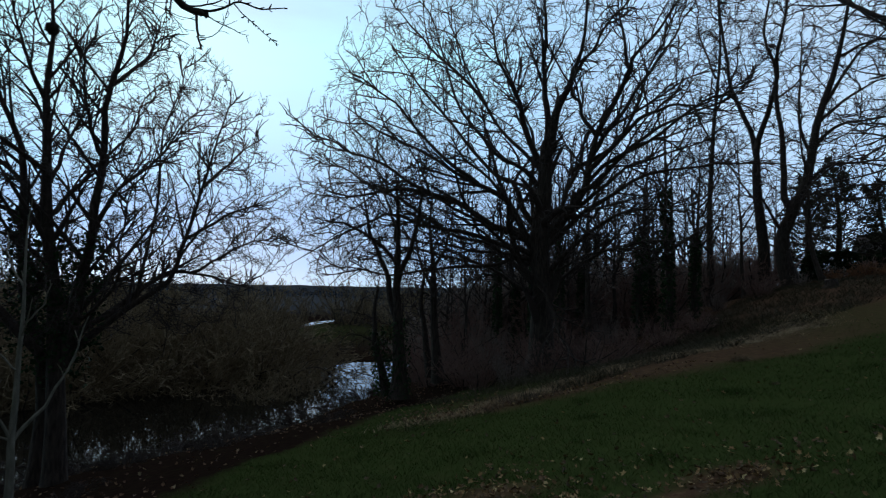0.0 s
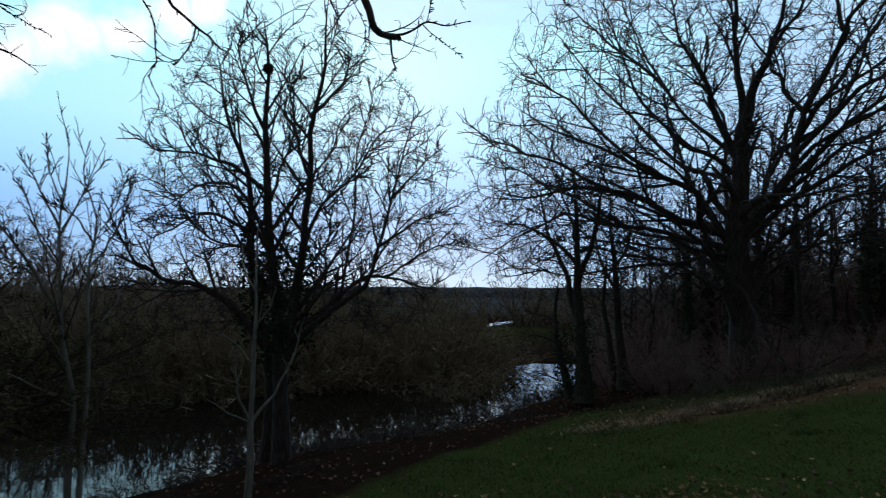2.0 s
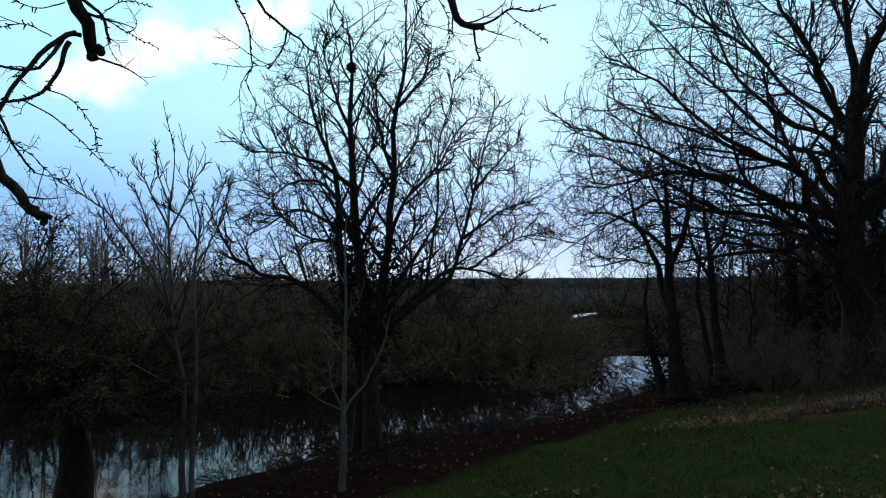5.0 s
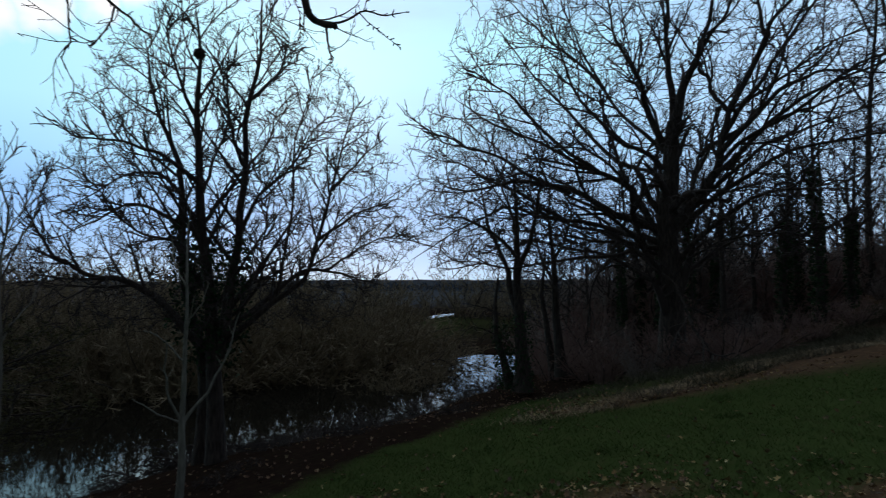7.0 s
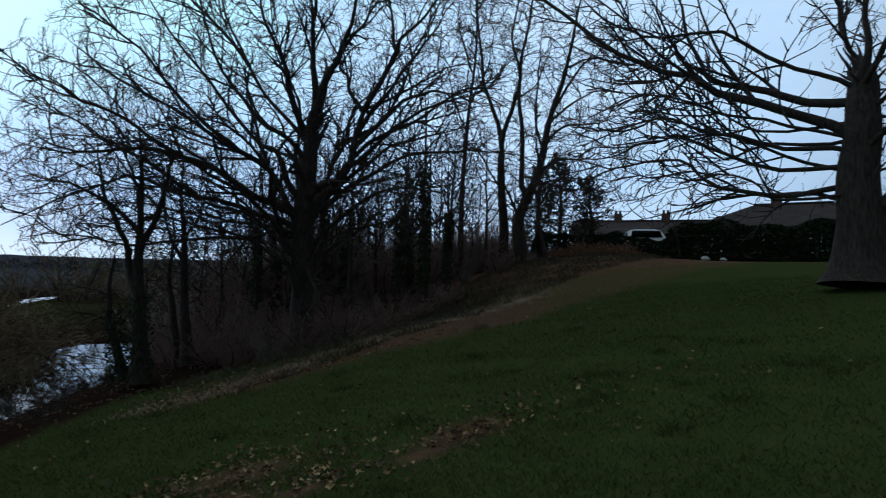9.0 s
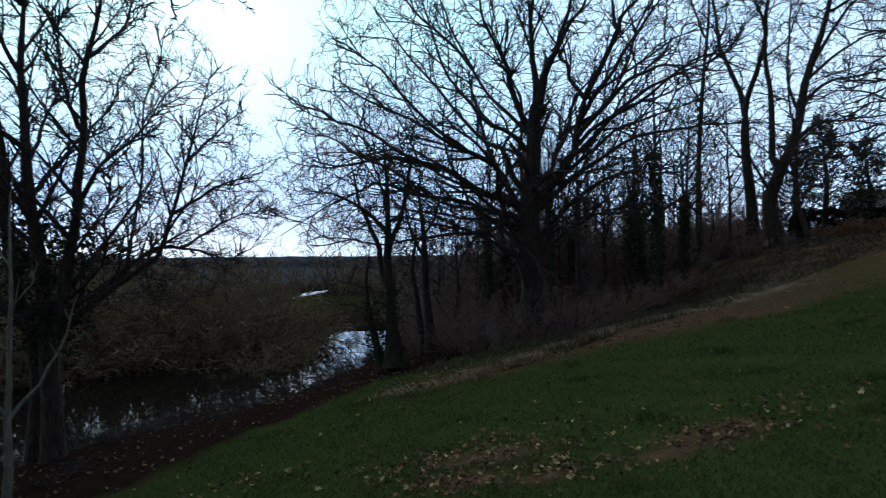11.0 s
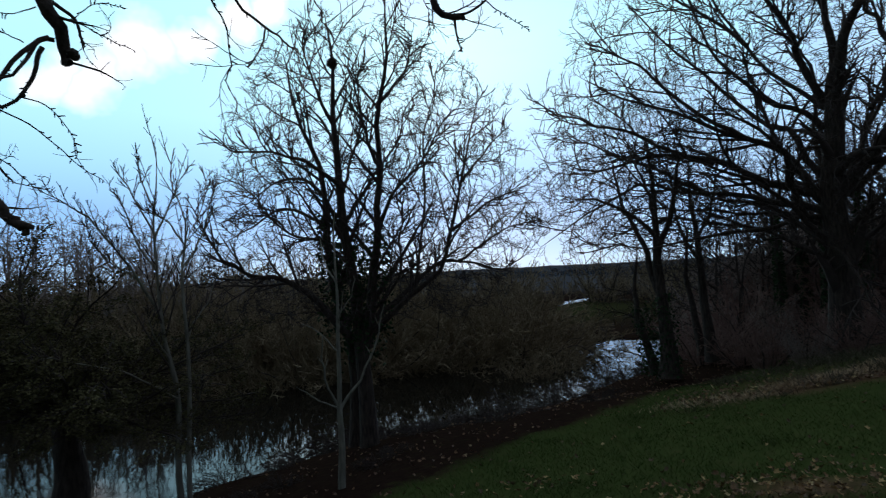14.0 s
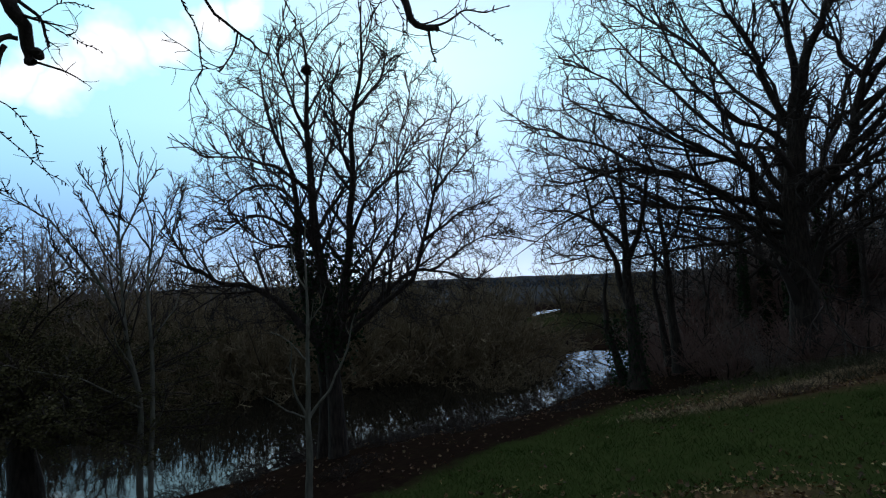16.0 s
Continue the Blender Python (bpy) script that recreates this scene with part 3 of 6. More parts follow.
limb(great_tree, 0.077, 0.013, (-0.47, 0.00, 2.84), (-0.73, -0.65, 3.72), (-0.90, -1.30, 4.46), (-1.64, -1.95, 5.02), (-2.06, -2.60, 5.40))
limb(great_tree, 0.039, 0.010, (-0.76, 0.00, 2.84), (0.03, -0.60, 2.05), (0.36, -1.20, 1.52), (0.53, -1.80, 0.93), (0.76, -2.40, 0.63))
limb(great_tree, 0.055, 0.013, (1.38, -0.60, 6.02), (2.04, 0.13, 6.42), (3.31, 0.87, 7.51), (4.81, 1.60, 8.50))
limb(great_tree, 0.062, 0.013, (-0.11, 0.00, 3.50), (-0.42, 0.65, 4.95), (-0.29, 1.30, 6.36), (-0.97, 1.95, 8.28), (-1.19, 2.60, 10.16))
limb(great_tree, 0.062, 0.013, (0.32, 0.00, 3.79), (0.78, 0.65, 5.08), (1.28, 1.30, 6.31), (2.13, 1.95, 7.62), (3.20, 2.60, 9.34))
limb(great_tree, 0.062, 0.010, (-1.53, -0.50, 4.76), (-2.77, -1.00, 5.84), (-3.82, -1.50, 6.88), (-4.54, -2.00, 7.47))
limb(great_tree, 0.062, 0.010, (-2.17, -1.00, 4.25), (-3.51, -1.47, 4.97), (-4.66, -1.93, 5.49), (-5.48, -2.40, 5.81))
limb(great_tree, 0.056, 0.010, (-1.50, 0.50, 7.22), (-2.68, 0.87, 8.64), (-3.78, 1.23, 9.89), (-4.59, 1.60, 10.92))
limb(great_tree, 0.062, 0.010, (-2.77, 0.80, 3.90), (-4.39, 1.27, 4.89), (-5.97, 1.73, 5.78), (-7.18, 2.20, 6.28))
limb(great_tree, 0.062, 0.010, (0.76, 0.30, 5.16), (1.81, 0.68, 5.97), (2.61, 1.05, 7.61), (3.37, 1.43, 8.99), (3.84, 1.80, 10.12))
limb(great_tree, 0.056, 0.010, (0.60, -0.30, 7.23), (1.14, -0.73, 7.91), (1.64, -1.17, 8.53), (2.22, -1.60, 9.09))
limb(great_tree, 0.075, 0.011, (-0.18, 0.00, 2.33), (-0.81, -0.45, 3.17), (-1.62, -0.90, 3.84), (-2.68, -1.35, 4.35), (-3.55, -1.80, 4.56))
limb(great_tree, 0.075, 0.011, (-0.11, 0.00, 2.19), (-1.02, 0.50, 3.09), (-2.16, 1.00, 3.60), (-3.58, 1.50, 3.99), (-5.11, 2.00, 4.23))
limb(great_tree, 0.062, 0.010, (-0.18, 0.00, 2.04), (-1.14, 0.20, 2.62), (-2.38, 0.40, 3.01), (-3.69, 0.60, 3.25), (-5.06, 0.80, 3.11))
limb(great_tree, 0.075, 0.011, (0.14, 0.00, 2.33), (0.86, -0.37, 3.31), (1.64, -0.75, 3.83), (2.61, -1.12, 4.03), (3.50, -1.50, 4.09))
limb(great_tree, 0.062, 0.010, (0.17, 0.00, 2.05), (1.20, 0.50, 2.94), (2.41, 1.00, 3.43), (3.67, 1.50, 3.62))
limb(great_tree, 0.088, 0.013, (0.03, 0.00, 2.77), (0.41, 0.80, 4.18), (0.90, 1.60, 5.58), (1.69, 2.40, 7.27))
limb(great_tree, 0.075, 0.010, (1.00, -0.50, 4.57), (2.44, 0.07, 5.95), (4.09, 0.63, 6.94), (5.66, 1.20, 7.51))
limb(great_tree, 0.075, 0.010, (1.07, -0.50, 4.99), (2.29, -0.93, 6.17), (3.09, -1.37, 6.40), (3.81, -1.80, 6.16))
limb(great_tree, 0.069, 0.010, (1.21, -0.50, 5.41), (2.15, -0.13, 6.92), (3.20, 0.23, 8.49), (4.00, 0.60, 9.67))
limb(great_tree, 0.062, 0.010, (0.74, 0.00, 4.07), (1.85, -0.20, 5.03), (3.03, -0.40, 5.52), (4.39, -0.60, 5.91))

bank_tree = plant(-5.41, 8.41, -1.62)
limb(bank_tree, 0.155, 0.013, (0.00, -0.00, -0.02), (-0.03, -0.00, 1.34), (-0.10, -0.00, 2.67), (-0.23, -0.00, 3.73), (-0.30, -0.00, 4.90), (-0.36, -0.00, 5.88), (-0.38, -0.00, 6.88), (-0.46, -0.00, 7.88))
limb(bank_tree, 0.108, 0.011, (-0.30, 0.30, -0.00), (-0.29, 0.34, 1.28), (-0.38, 0.37, 2.46), (-0.50, 0.41, 3.45), (-0.53, 0.45, 4.46), (-0.69, 0.49, 5.48), (-1.00, 0.52, 6.00), (-1.20, 0.56, 6.83), (-1.27, 0.60, 7.58))
limb(bank_tree, 0.100, 0.011, (0.03, -0.00, 2.09), (0.18, -0.08, 3.24), (0.25, -0.17, 4.01), (0.34, -0.25, 5.16), (0.36, -0.33, 6.30), (0.57, -0.42, 7.16), (0.56, -0.50, 7.91))
limb(bank_tree, 0.042, 0.007, (0.16, -0.00, 2.57), (0.75, 0.10, 2.94), (0.98, 0.20, 3.34), (1.12, 0.30, 4.26), (1.24, 0.40, 5.31), (1.42, 0.50, 6.40), (1.55, 0.60, 7.20))
limb(bank_tree, 0.062, 0.007, (0.11, -0.00, 2.28), (0.68, -0.07, 2.85), (1.31, -0.13, 3.33), (1.55, -0.20, 4.01), (1.75, -0.27, 4.79), (1.94, -0.33, 5.48), (2.13, -0.40, 6.46))
limb(bank_tree, 0.058, 0.007, (0.20, -0.00, 2.57), (0.70, 0.16, 2.94), (1.22, 0.32, 3.39), (1.77, 0.48, 3.49), (2.34, 0.64, 3.34), (2.76, 0.80, 3.21))
limb(bank_tree, 0.070, 0.007, (-0.27, -0.00, 2.29), (-0.83, -0.12, 2.97), (-1.27, -0.23, 3.25), (-1.70, -0.35, 3.34), (-2.02, -0.47, 3.57), (-2.25, -0.58, 3.78), (-2.61, -0.70, 4.47))
limb(bank_tree, 0.046, 0.007, (-0.23, -0.00, 3.92), (-0.68, 0.30, 4.84), (-1.09, 0.60, 5.08), (-1.63, 0.90, 5.02), (-2.38, 1.20, 4.53))
limb(bank_tree, 0.046, 0.007, (-0.33, -0.00, 4.89), (-0.82, -0.40, 5.19), (-1.31, -0.80, 5.27), (-1.90, -1.20, 5.25))
limb(bank_tree, 0.046, 0.007, (-0.28, -0.00, 4.21), (0.21, 0.40, 4.97), (0.76, 0.80, 5.81), (1.01, 1.20, 6.70))
limb(bank_tree, 0.042, 0.007, (0.25, -0.20, 4.00), (0.56, -0.53, 4.63), (0.99, -0.87, 5.05), (1.49, -1.20, 5.80))
limb(bank_tree, 0.038, 0.007, (0.34, -0.30, 5.15), (0.09, -0.65, 5.81), (0.08, -1.00, 6.71))
limb(bank_tree, 0.038, 0.007, (-0.36, -0.00, 5.88), (-0.65, -0.40, 6.52), (-0.80, -0.80, 7.11))
limb(bank_tree, 0.038, 0.007, (0.36, -0.40, 6.09), (0.91, 0.10, 6.98), (1.17, 0.60, 7.83))
limb(bank_tree, 0.038, 0.007, (-0.54, 0.50, 4.26), (-1.31, 0.80, 4.59), (-1.95, 1.10, 4.31), (-2.66, 1.40, 4.01))
limb(bank_tree, 0.033, 0.007, (1.54, -0.30, 4.00), (2.05, -0.65, 4.36), (2.68, -1.00, 4.69))
limb(bank_tree, 0.029, 0.007, (1.75, 0.40, 3.49), (2.60, 0.80, 3.99), (3.47, 1.20, 4.31))
limb(bank_tree, 0.033, 0.007, (1.78, -0.20, 4.85), (2.28, 0.30, 5.42), (2.97, 0.80, 6.10))
limb(bank_tree, 0.033, 0.007, (-0.28, -0.00, 4.70), (-0.09, 0.53, 5.51), (0.12, 1.07, 6.52), (-0.04, 1.60, 7.48))
limb(bank_tree, 0.033, 0.007, (-0.18, -0.00, 3.44), (-0.62, -0.53, 3.88), (-1.09, -1.07, 4.01), (-1.58, -1.60, 4.60))
limb(bank_tree, 0.033, 0.007, (0.11, -0.00, 2.67), (0.56, -0.53, 3.24), (0.61, -1.07, 3.94), (0.69, -1.60, 4.64))

sapling = plant(-4.34, 6.02, -0.99)
limb(sapling, 0.050, 0.005, (-0.00, -0.00, -0.02), (0.01, 0.00, 0.55), (0.02, 0.00, 1.00), (0.02, 0.00, 1.52), (0.03, -0.00, 2.09), (0.04, 0.00, 2.58), (0.03, 0.00, 3.08), (0.06, -0.00, 3.51))
limb(sapling, 0.018, 0.006, (0.02, -0.00, 0.98), (-0.12, -0.07, 1.33), (-0.16, -0.13, 1.62), (-0.16, -0.20, 1.97))
limb(sapling, 0.024, 0.007, (0.03, -0.00, 1.02), (0.19, 0.03, 1.22), (0.36, 0.05, 1.45), (0.53, 0.08, 1.83), (0.61, 0.10, 2.26))
limb(sapling, 0.013, 0.005, (0.01, -0.00, 1.02), (-0.21, -0.10, 1.15), (-0.34, -0.20, 1.26), (-0.48, -0.30, 1.38))
limb(sapling, 0.012, 0.005, (0.02, -0.00, 1.73), (-0.13, 0.07, 1.91), (-0.28, 0.13, 2.02), (-0.42, 0.20, 2.08))
limb(sapling, 0.012, 0.005, (0.03, 0.00, 2.16), (0.19, -0.10, 2.36), (0.28, -0.20, 2.64))
limb(sapling, 0.012, 0.005, (0.04, 0.00, 2.58), (-0.10, 0.15, 2.88), (-0.13, 0.30, 3.18))

slim_tree = plant(-6.26, 5.33, -1.29)
limb(slim_tree, 0.046, 0.004, (-0.00, -0.00, -0.02), (-0.01, -0.00, 0.94), (-0.02, -0.00, 1.59), (-0.11, -0.00, 2.11), (-0.18, -0.00, 2.55), (-0.20, -0.00, 2.98), (-0.25, -0.00, 3.72), (-0.22, -0.00, 4.23), (-0.18, -0.00, 4.71))
limb(slim_tree, 0.022, 0.006, (-0.18, -0.00, 2.55), (-0.38, -0.13, 2.99), (-0.74, -0.25, 3.56), (-1.01, -0.38, 3.88), (-1.33, -0.50, 4.09))
limb(slim_tree, 0.015, 0.005, (-0.25, -0.00, 3.64), (-0.50, 0.15, 4.18), (-0.67, 0.30, 4.50))
limb(slim_tree, 0.015, 0.005, (-0.24, -0.00, 3.50), (-0.02, 0.15, 4.11), (0.16, 0.30, 4.52))
limb(slim_tree, 0.014, 0.005, (-0.02, -0.00, 1.52), (-0.52, -0.27, 1.90), (-1.08, -0.53, 2.15), (-1.36, -0.80, 2.24))
limb(slim_tree, 0.015, 0.005, (-0.21, 0.00, 3.13), (-0.45, 0.17, 3.51), (-0.58, 0.33, 3.98), (-0.79, 0.50, 4.30))
limb(slim_tree, 0.012, 0.005, (-0.08, -0.00, 1.96), (-0.26, -0.25, 2.35), (-0.32, -0.50, 2.64))
limb(slim_tree, 0.012, 0.004, (-0.19, 0.00, 2.84), (0.10, 0.20, 3.43), (0.34, 0.40, 3.99), (0.44, 0.60, 4.51))
limb(slim_tree, 0.012, 0.004, (-0.22, 0.00, 3.86), (-0.35, -0.30, 4.25), (-0.39, -0.60, 4.50))
limb(slim_tree, 0.012, 0.004, (-0.38, -0.00, 2.99), (-0.78, -0.45, 3.34), (-0.90, -0.90, 3.63))

slim_tree_b = plant(-6.07, 5.30, -1.26)
limb(slim_tree_b, 0.036, 0.004, (-0.01, -0.00, -0.02), (-0.01, -0.00, 0.93), (-0.01, -0.00, 1.85), (-0.01, -0.00, 2.50), (-0.04, -0.00, 3.08), (0.02, -0.00, 3.66), (-0.11, -0.00, 4.17), (-0.15, -0.00, 4.47))
limb(slim_tree_b, 0.014, 0.005, (-0.01, -0.00, 2.21), (0.11, 0.13, 2.48), (0.26, 0.27, 2.69), (0.39, 0.40, 3.07))
limb(slim_tree_b, 0.014, 0.005, (-0.02, -0.00, 3.15), (0.21, 0.17, 3.52), (0.37, 0.33, 4.08), (0.46, 0.50, 4.35))
limb(slim_tree_b, 0.014, 0.005, (0.00, -0.00, 3.44), (-0.19, -0.25, 3.71), (-0.43, -0.50, 3.82))
limb(slim_tree_b, 0.013, 0.005, (-0.01, -0.00, 1.21), (0.11, -0.25, 1.52), (0.14, -0.50, 1.83))

alder = plant(-0.99, 14.27, -0.98)
limb(alder, 0.190, 0.006, (0.02, -0.00, -0.02), (-0.01, -0.00, 1.42), (-0.07, -0.00, 2.52), (-0.06, -0.00, 3.64), (-0.13, -0.00, 4.91), (-0.17, -0.00, 5.76))
limb(alder, 0.090, 0.020, (-0.10, -0.00, 1.96), (-0.41, 0.20, 3.08), (-0.79, 0.40, 4.09), (-1.04, 0.60, 5.13))
limb(alder, 0.080, 0.020, (-0.06, -0.00, 2.80), (0.28, -0.20, 3.77), (0.47, -0.40, 4.72), (0.50, -0.60, 5.23))
limb(alder, 0.060, 0.015, (-0.07, -0.00, 3.22), (-0.54, -0.30, 3.74), (-1.20, -0.60, 4.11), (-1.69, -0.90, 4.20))
limb(alder, 0.050, 0.015, (-0.09, -0.00, 3.78), (-0.30, 0.45, 4.68), (-0.63, 0.90, 5.65))
limb(alder, 0.140, 0.030, (-0.26, 0.20, 0.02), (-0.48, 0.30, 0.83), (-0.64, 0.40, 1.66), (-0.58, 0.50, 2.80))

alder_b = plant(-0.04, 16.01, -0.86)
limb(alder_b, 0.160, 0.006, (0.03, -0.00, 0.01), (-0.08, -0.00, 1.32), (-0.18, -0.00, 3.02), (-0.26, -0.00, 4.28), (-0.23, -0.00, 5.40))
limb(alder_b, 0.050, 0.015, (-0.14, -0.00, 2.40), (-0.60, 0.20, 3.50), (-0.71, 0.40, 4.65), (-0.89, 0.60, 5.34))
limb(alder_b, 0.050, 0.015, (-0.18, -0.00, 3.02), (0.26, -0.30, 3.95), (0.40, -0.60, 4.99))
limb(alder_b, 0.130, 0.020, (-0.24, 0.30, 0.07), (-0.38, 0.47, 1.12), (-0.47, 0.63, 2.39), (-0.38, 0.80, 3.54))

fork_tree = plant(12.69, 22.75, 1.74)
limb(fork_tree, 0.240, 0.140, (0.03, -0.00, -0.22), (-0.01, 0.00, 2.37), (-0.12, -0.00, 3.74), (-0.12, -0.00, 5.55))
limb(fork_tree, 0.110, 0.030, (-0.13, -0.00, 5.44), (-0.62, 0.20, 7.51), (-1.05, 0.40, 9.29), (-1.23, 0.60, 11.31), (-1.30, 0.80, 13.83))
limb(fork_tree, 0.120, 0.030, (-0.12, -0.00, 5.55), (0.45, -0.20, 7.44), (0.81, -0.40, 9.30), (0.99, -0.60, 10.93), (1.31, -0.80, 12.92))
limb(fork_tree, 0.050, 0.015, (-0.03, -0.00, 3.28), (-0.72, 0.33, 4.54), (-1.46, 0.67, 5.52), (-2.14, 1.00, 6.04))
limb(fork_tree, 0.050, 0.015, (0.45, -0.00, 7.50), (1.31, -0.50, 8.06), (1.85, -1.00, 9.27))

sinuous_tree = plant(13.19, 21.30, 1.50)
limb(sinuous_tree, 0.330, 0.030, (0.05, 0.00, -0.20), (-0.42, 0.00, 1.19), (-0.50, 0.00, 2.26), (-0.05, 0.00, 3.50), (0.42, 0.00, 4.71), (0.82, 0.00, 6.74), (1.37, 0.00, 8.29), (1.75, 0.00, 10.05), (2.14, 0.00, 12.39))
limb(sinuous_tree, 0.140, 0.030, (-0.15, 0.00, 3.30), (-0.38, 0.12, 4.62), (-0.45, 0.24, 6.60), (-0.57, 0.36, 8.62), (-0.76, 0.48, 10.70), (-0.81, 0.60, 12.99))
limb(sinuous_tree, 0.080, 0.020, (-0.46, 0.00, 2.37), (-0.87, -0.50, 3.30), (-1.17, -1.00, 3.89))
limb(sinuous_tree, 0.070, 0.020, (0.52, 0.00, 5.01), (0.20, 0.40, 6.75), (0.33, 0.80, 8.79), (0.28, 1.20, 10.50))
limb(sinuous_tree, 0.070, 0.020, (0.82, 0.00, 6.54), (1.82, -0.60, 7.20), (2.56, -1.20, 7.44))
limb(sinuous_tree, 0.070, 0.020, (0.23, 0.00, 4.21), (1.14, 0.33, 4.89), (2.19, 0.67, 5.02), (3.06, 1.00, 5.38))
limb(sinuous_tree, 0.070, 0.014, (1.00, 0.00, 7.13), (1.85, -0.53, 8.41), (2.61, -1.07, 9.00), (3.30, -1.60, 9.34))
limb(sinuous_tree, 0.070, 0.014, (0.62, 0.00, 5.73), (1.70, 0.53, 6.52), (2.93, 1.07, 6.65), (4.15, 1.60, 7.40))
limb(sinuous_tree, 0.060, 0.014, (0.04, 0.00, 3.70), (1.08, -0.67, 3.90), (2.16, -1.33, 3.86), (3.12, -2.00, 3.64))
limb(sinuous_tree, 0.060, 0.014, (1.56, 0.00, 8.87), (2.66, 1.00, 9.60), (3.77, 2.00, 9.71))
limb(sinuous_tree, 0.060, 0.014, (-0.15, 0.00, 3.30), (0.58, 0.00, 3.86), (1.61, 0.00, 3.54), (2.75, 0.00, 3.62))

leaning_tree = plant(13.36, 20.00, 1.78)
limb(leaning_tree, 0.120, 0.010, (0.03, -0.00, -0.08), (-0.35, -0.00, 1.23), (-0.48, -0.00, 2.84), (-0.33, -0.00, 4.23), (0.12, -0.00, 5.76))
limb(leaning_tree, 0.050, 0.015, (-0.46, -0.00, 2.44), (0.07, 0.35, 3.44), (0.76, 0.70, 4.01))
limb(leaning_tree, 0.050, 0.015, (-0.43, -0.00, 3.84), (-0.64, -0.35, 5.21), (-0.52, -0.70, 6.49))

tall_tree = plant(10.56, 22.70, 1.53)
limb(tall_tree, 0.140, 0.008, (-0.02, 0.00, -0.10), (0.02, 0.00, 2.12), (0.16, 0.00, 5.05), (0.34, 0.00, 7.55), (0.51, 0.00, 10.07), (0.51, 0.00, 11.95), (0.66, 0.00, 14.06))
limb(tall_tree, 0.050, 0.015, (0.22, 0.00, 5.95), (-0.41, 0.35, 7.75), (-0.72, 0.70, 9.35))
limb(tall_tree, 0.050, 0.015, (0.33, 0.00, 7.32), (1.04, -0.35, 8.71), (1.25, -0.70, 10.11))
limb(tall_tree, 0.050, 0.015, (0.40, 0.00, 8.70), (-0.15, 0.25, 10.53), (-0.23, 0.50, 12.10))

oak = plant(10.34, 6.23, 1.66)
limb(oak, 0.420, 0.220, (0.01, -0.00, -0.19), (0.04, 0.00, 1.12), (0.05, -0.00, 2.30), (0.11, -0.00, 3.39))
limb(oak, 0.099, 0.031, (0.05, -0.00, 2.30), (-0.79, -0.04, 2.73), (-1.74, -0.09, 3.22), (-2.62, -0.13, 3.69), (-3.03, -0.17, 3.84), (-3.91, -0.21, 4.63), (-5.27, -0.26, 5.60), (-6.10, -0.30, 6.26))
limb(oak, 0.087, 0.025, (0.07, -0.00, 2.92), (-1.10, 0.10, 3.18), (-2.14, 0.20, 3.69), (-2.50, 0.30, 4.17), (-2.80, 0.40, 4.87), (-3.07, 0.50, 5.65))
limb(oak, 0.056, 0.012, (0.02, -0.00, 1.52), (-1.15, 0.13, 1.52), (-2.21, 0.27, 1.77), (-2.95, 0.40, 2.30), (-3.62, 0.53, 2.32), (-4.69, 0.67, 2.38), (-5.93, 0.80, 2.61))
limb(oak, 0.050, 0.012, (0.04, -0.00, 2.06), (-1.10, -0.16, 2.25), (-2.08, -0.32, 2.55), (-2.97, -0.48, 2.90), (-3.62, -0.64, 2.81), (-4.85, -0.80, 2.76))
limb(oak, 0.050, 0.012, (0.03, -0.00, 1.83), (-1.15, 0.28, 1.99), (-2.56, 0.56, 2.56), (-3.32, 0.84, 2.75), (-4.19, 1.12, 2.79), (-5.43, 1.40, 2.85))
limb(oak, 0.050, 0.012, (0.08, -0.00, 3.08), (-0.86, -0.28, 3.62), (-1.98, -0.56, 4.37), (-3.34, -0.84, 4.46), (-3.59, -1.12, 4.87), (-3.95, -1.40, 5.32))
limb(oak, 0.043, 0.007, (0.02, -0.00, 1.28), (-1.00, 0.44, 1.36), (-2.01, 0.88, 1.62), (-2.91, 1.32, 2.10), (-3.88, 1.76, 2.18), (-4.90, 2.20, 2.50))
limb(oak, 0.037, 0.007, (0.05, -0.00, 2.14), (-1.00, -0.44, 2.52), (-1.97, -0.88, 2.83), (-2.59, -1.32, 3.06), (-3.09, -1.76, 2.95), (-3.68, -2.20, 3.14))
limb(oak, 0.037, 0.007, (0.03, -0.00, 1.67), (-1.08, 0.20, 2.14), (-2.05, 0.40, 2.83), (-2.80, 0.60, 3.35), (-3.47, 0.80, 4.00), (-4.33, 1.00, 4.40))
limb(oak, 0.037, 0.007, (0.05, -0.00, 2.30), (-1.22, 0.40, 2.38), (-2.14, 0.80, 2.32), (-2.87, 1.20, 2.84), (-3.61, 1.60, 3.23), (-4.34, 2.00, 3.89))
limb(oak, 0.031, 0.007, (0.02, -0.00, 1.36), (-1.02, -0.65, 1.33), (-1.60, -1.30, 1.65), (-2.06, -1.95, 1.39), (-2.45, -2.60, 1.16))
limb(oak, 0.031, 0.007, (0.06, -0.00, 2.61), (-1.50, 0.60, 2.84), (-2.50, 1.20, 3.62), (-3.32, 1.80, 5.02), (-4.33, 2.40, 5.13), (-5.37, 3.00, 5.75))
limb(oak, 0.062, 0.019, (0.04, -0.00, 1.98), (0.62, -0.90, 2.55), (1.20, -1.80, 2.63))
limb(oak, 0.062, 0.019, (0.09, -0.00, 2.92), (-0.19, 0.90, 4.63), (-0.47, 1.80, 6.63))
limb(oak, 0.062, 0.019, (0.09, -0.00, 3.08), (0.50, -0.90, 3.86), (0.80, -1.80, 4.29))
limb(oak, 0.074, 0.019, (0.11, -0.00, 3.23), (0.18, -0.00, 4.64), (0.15, -0.00, 5.88))

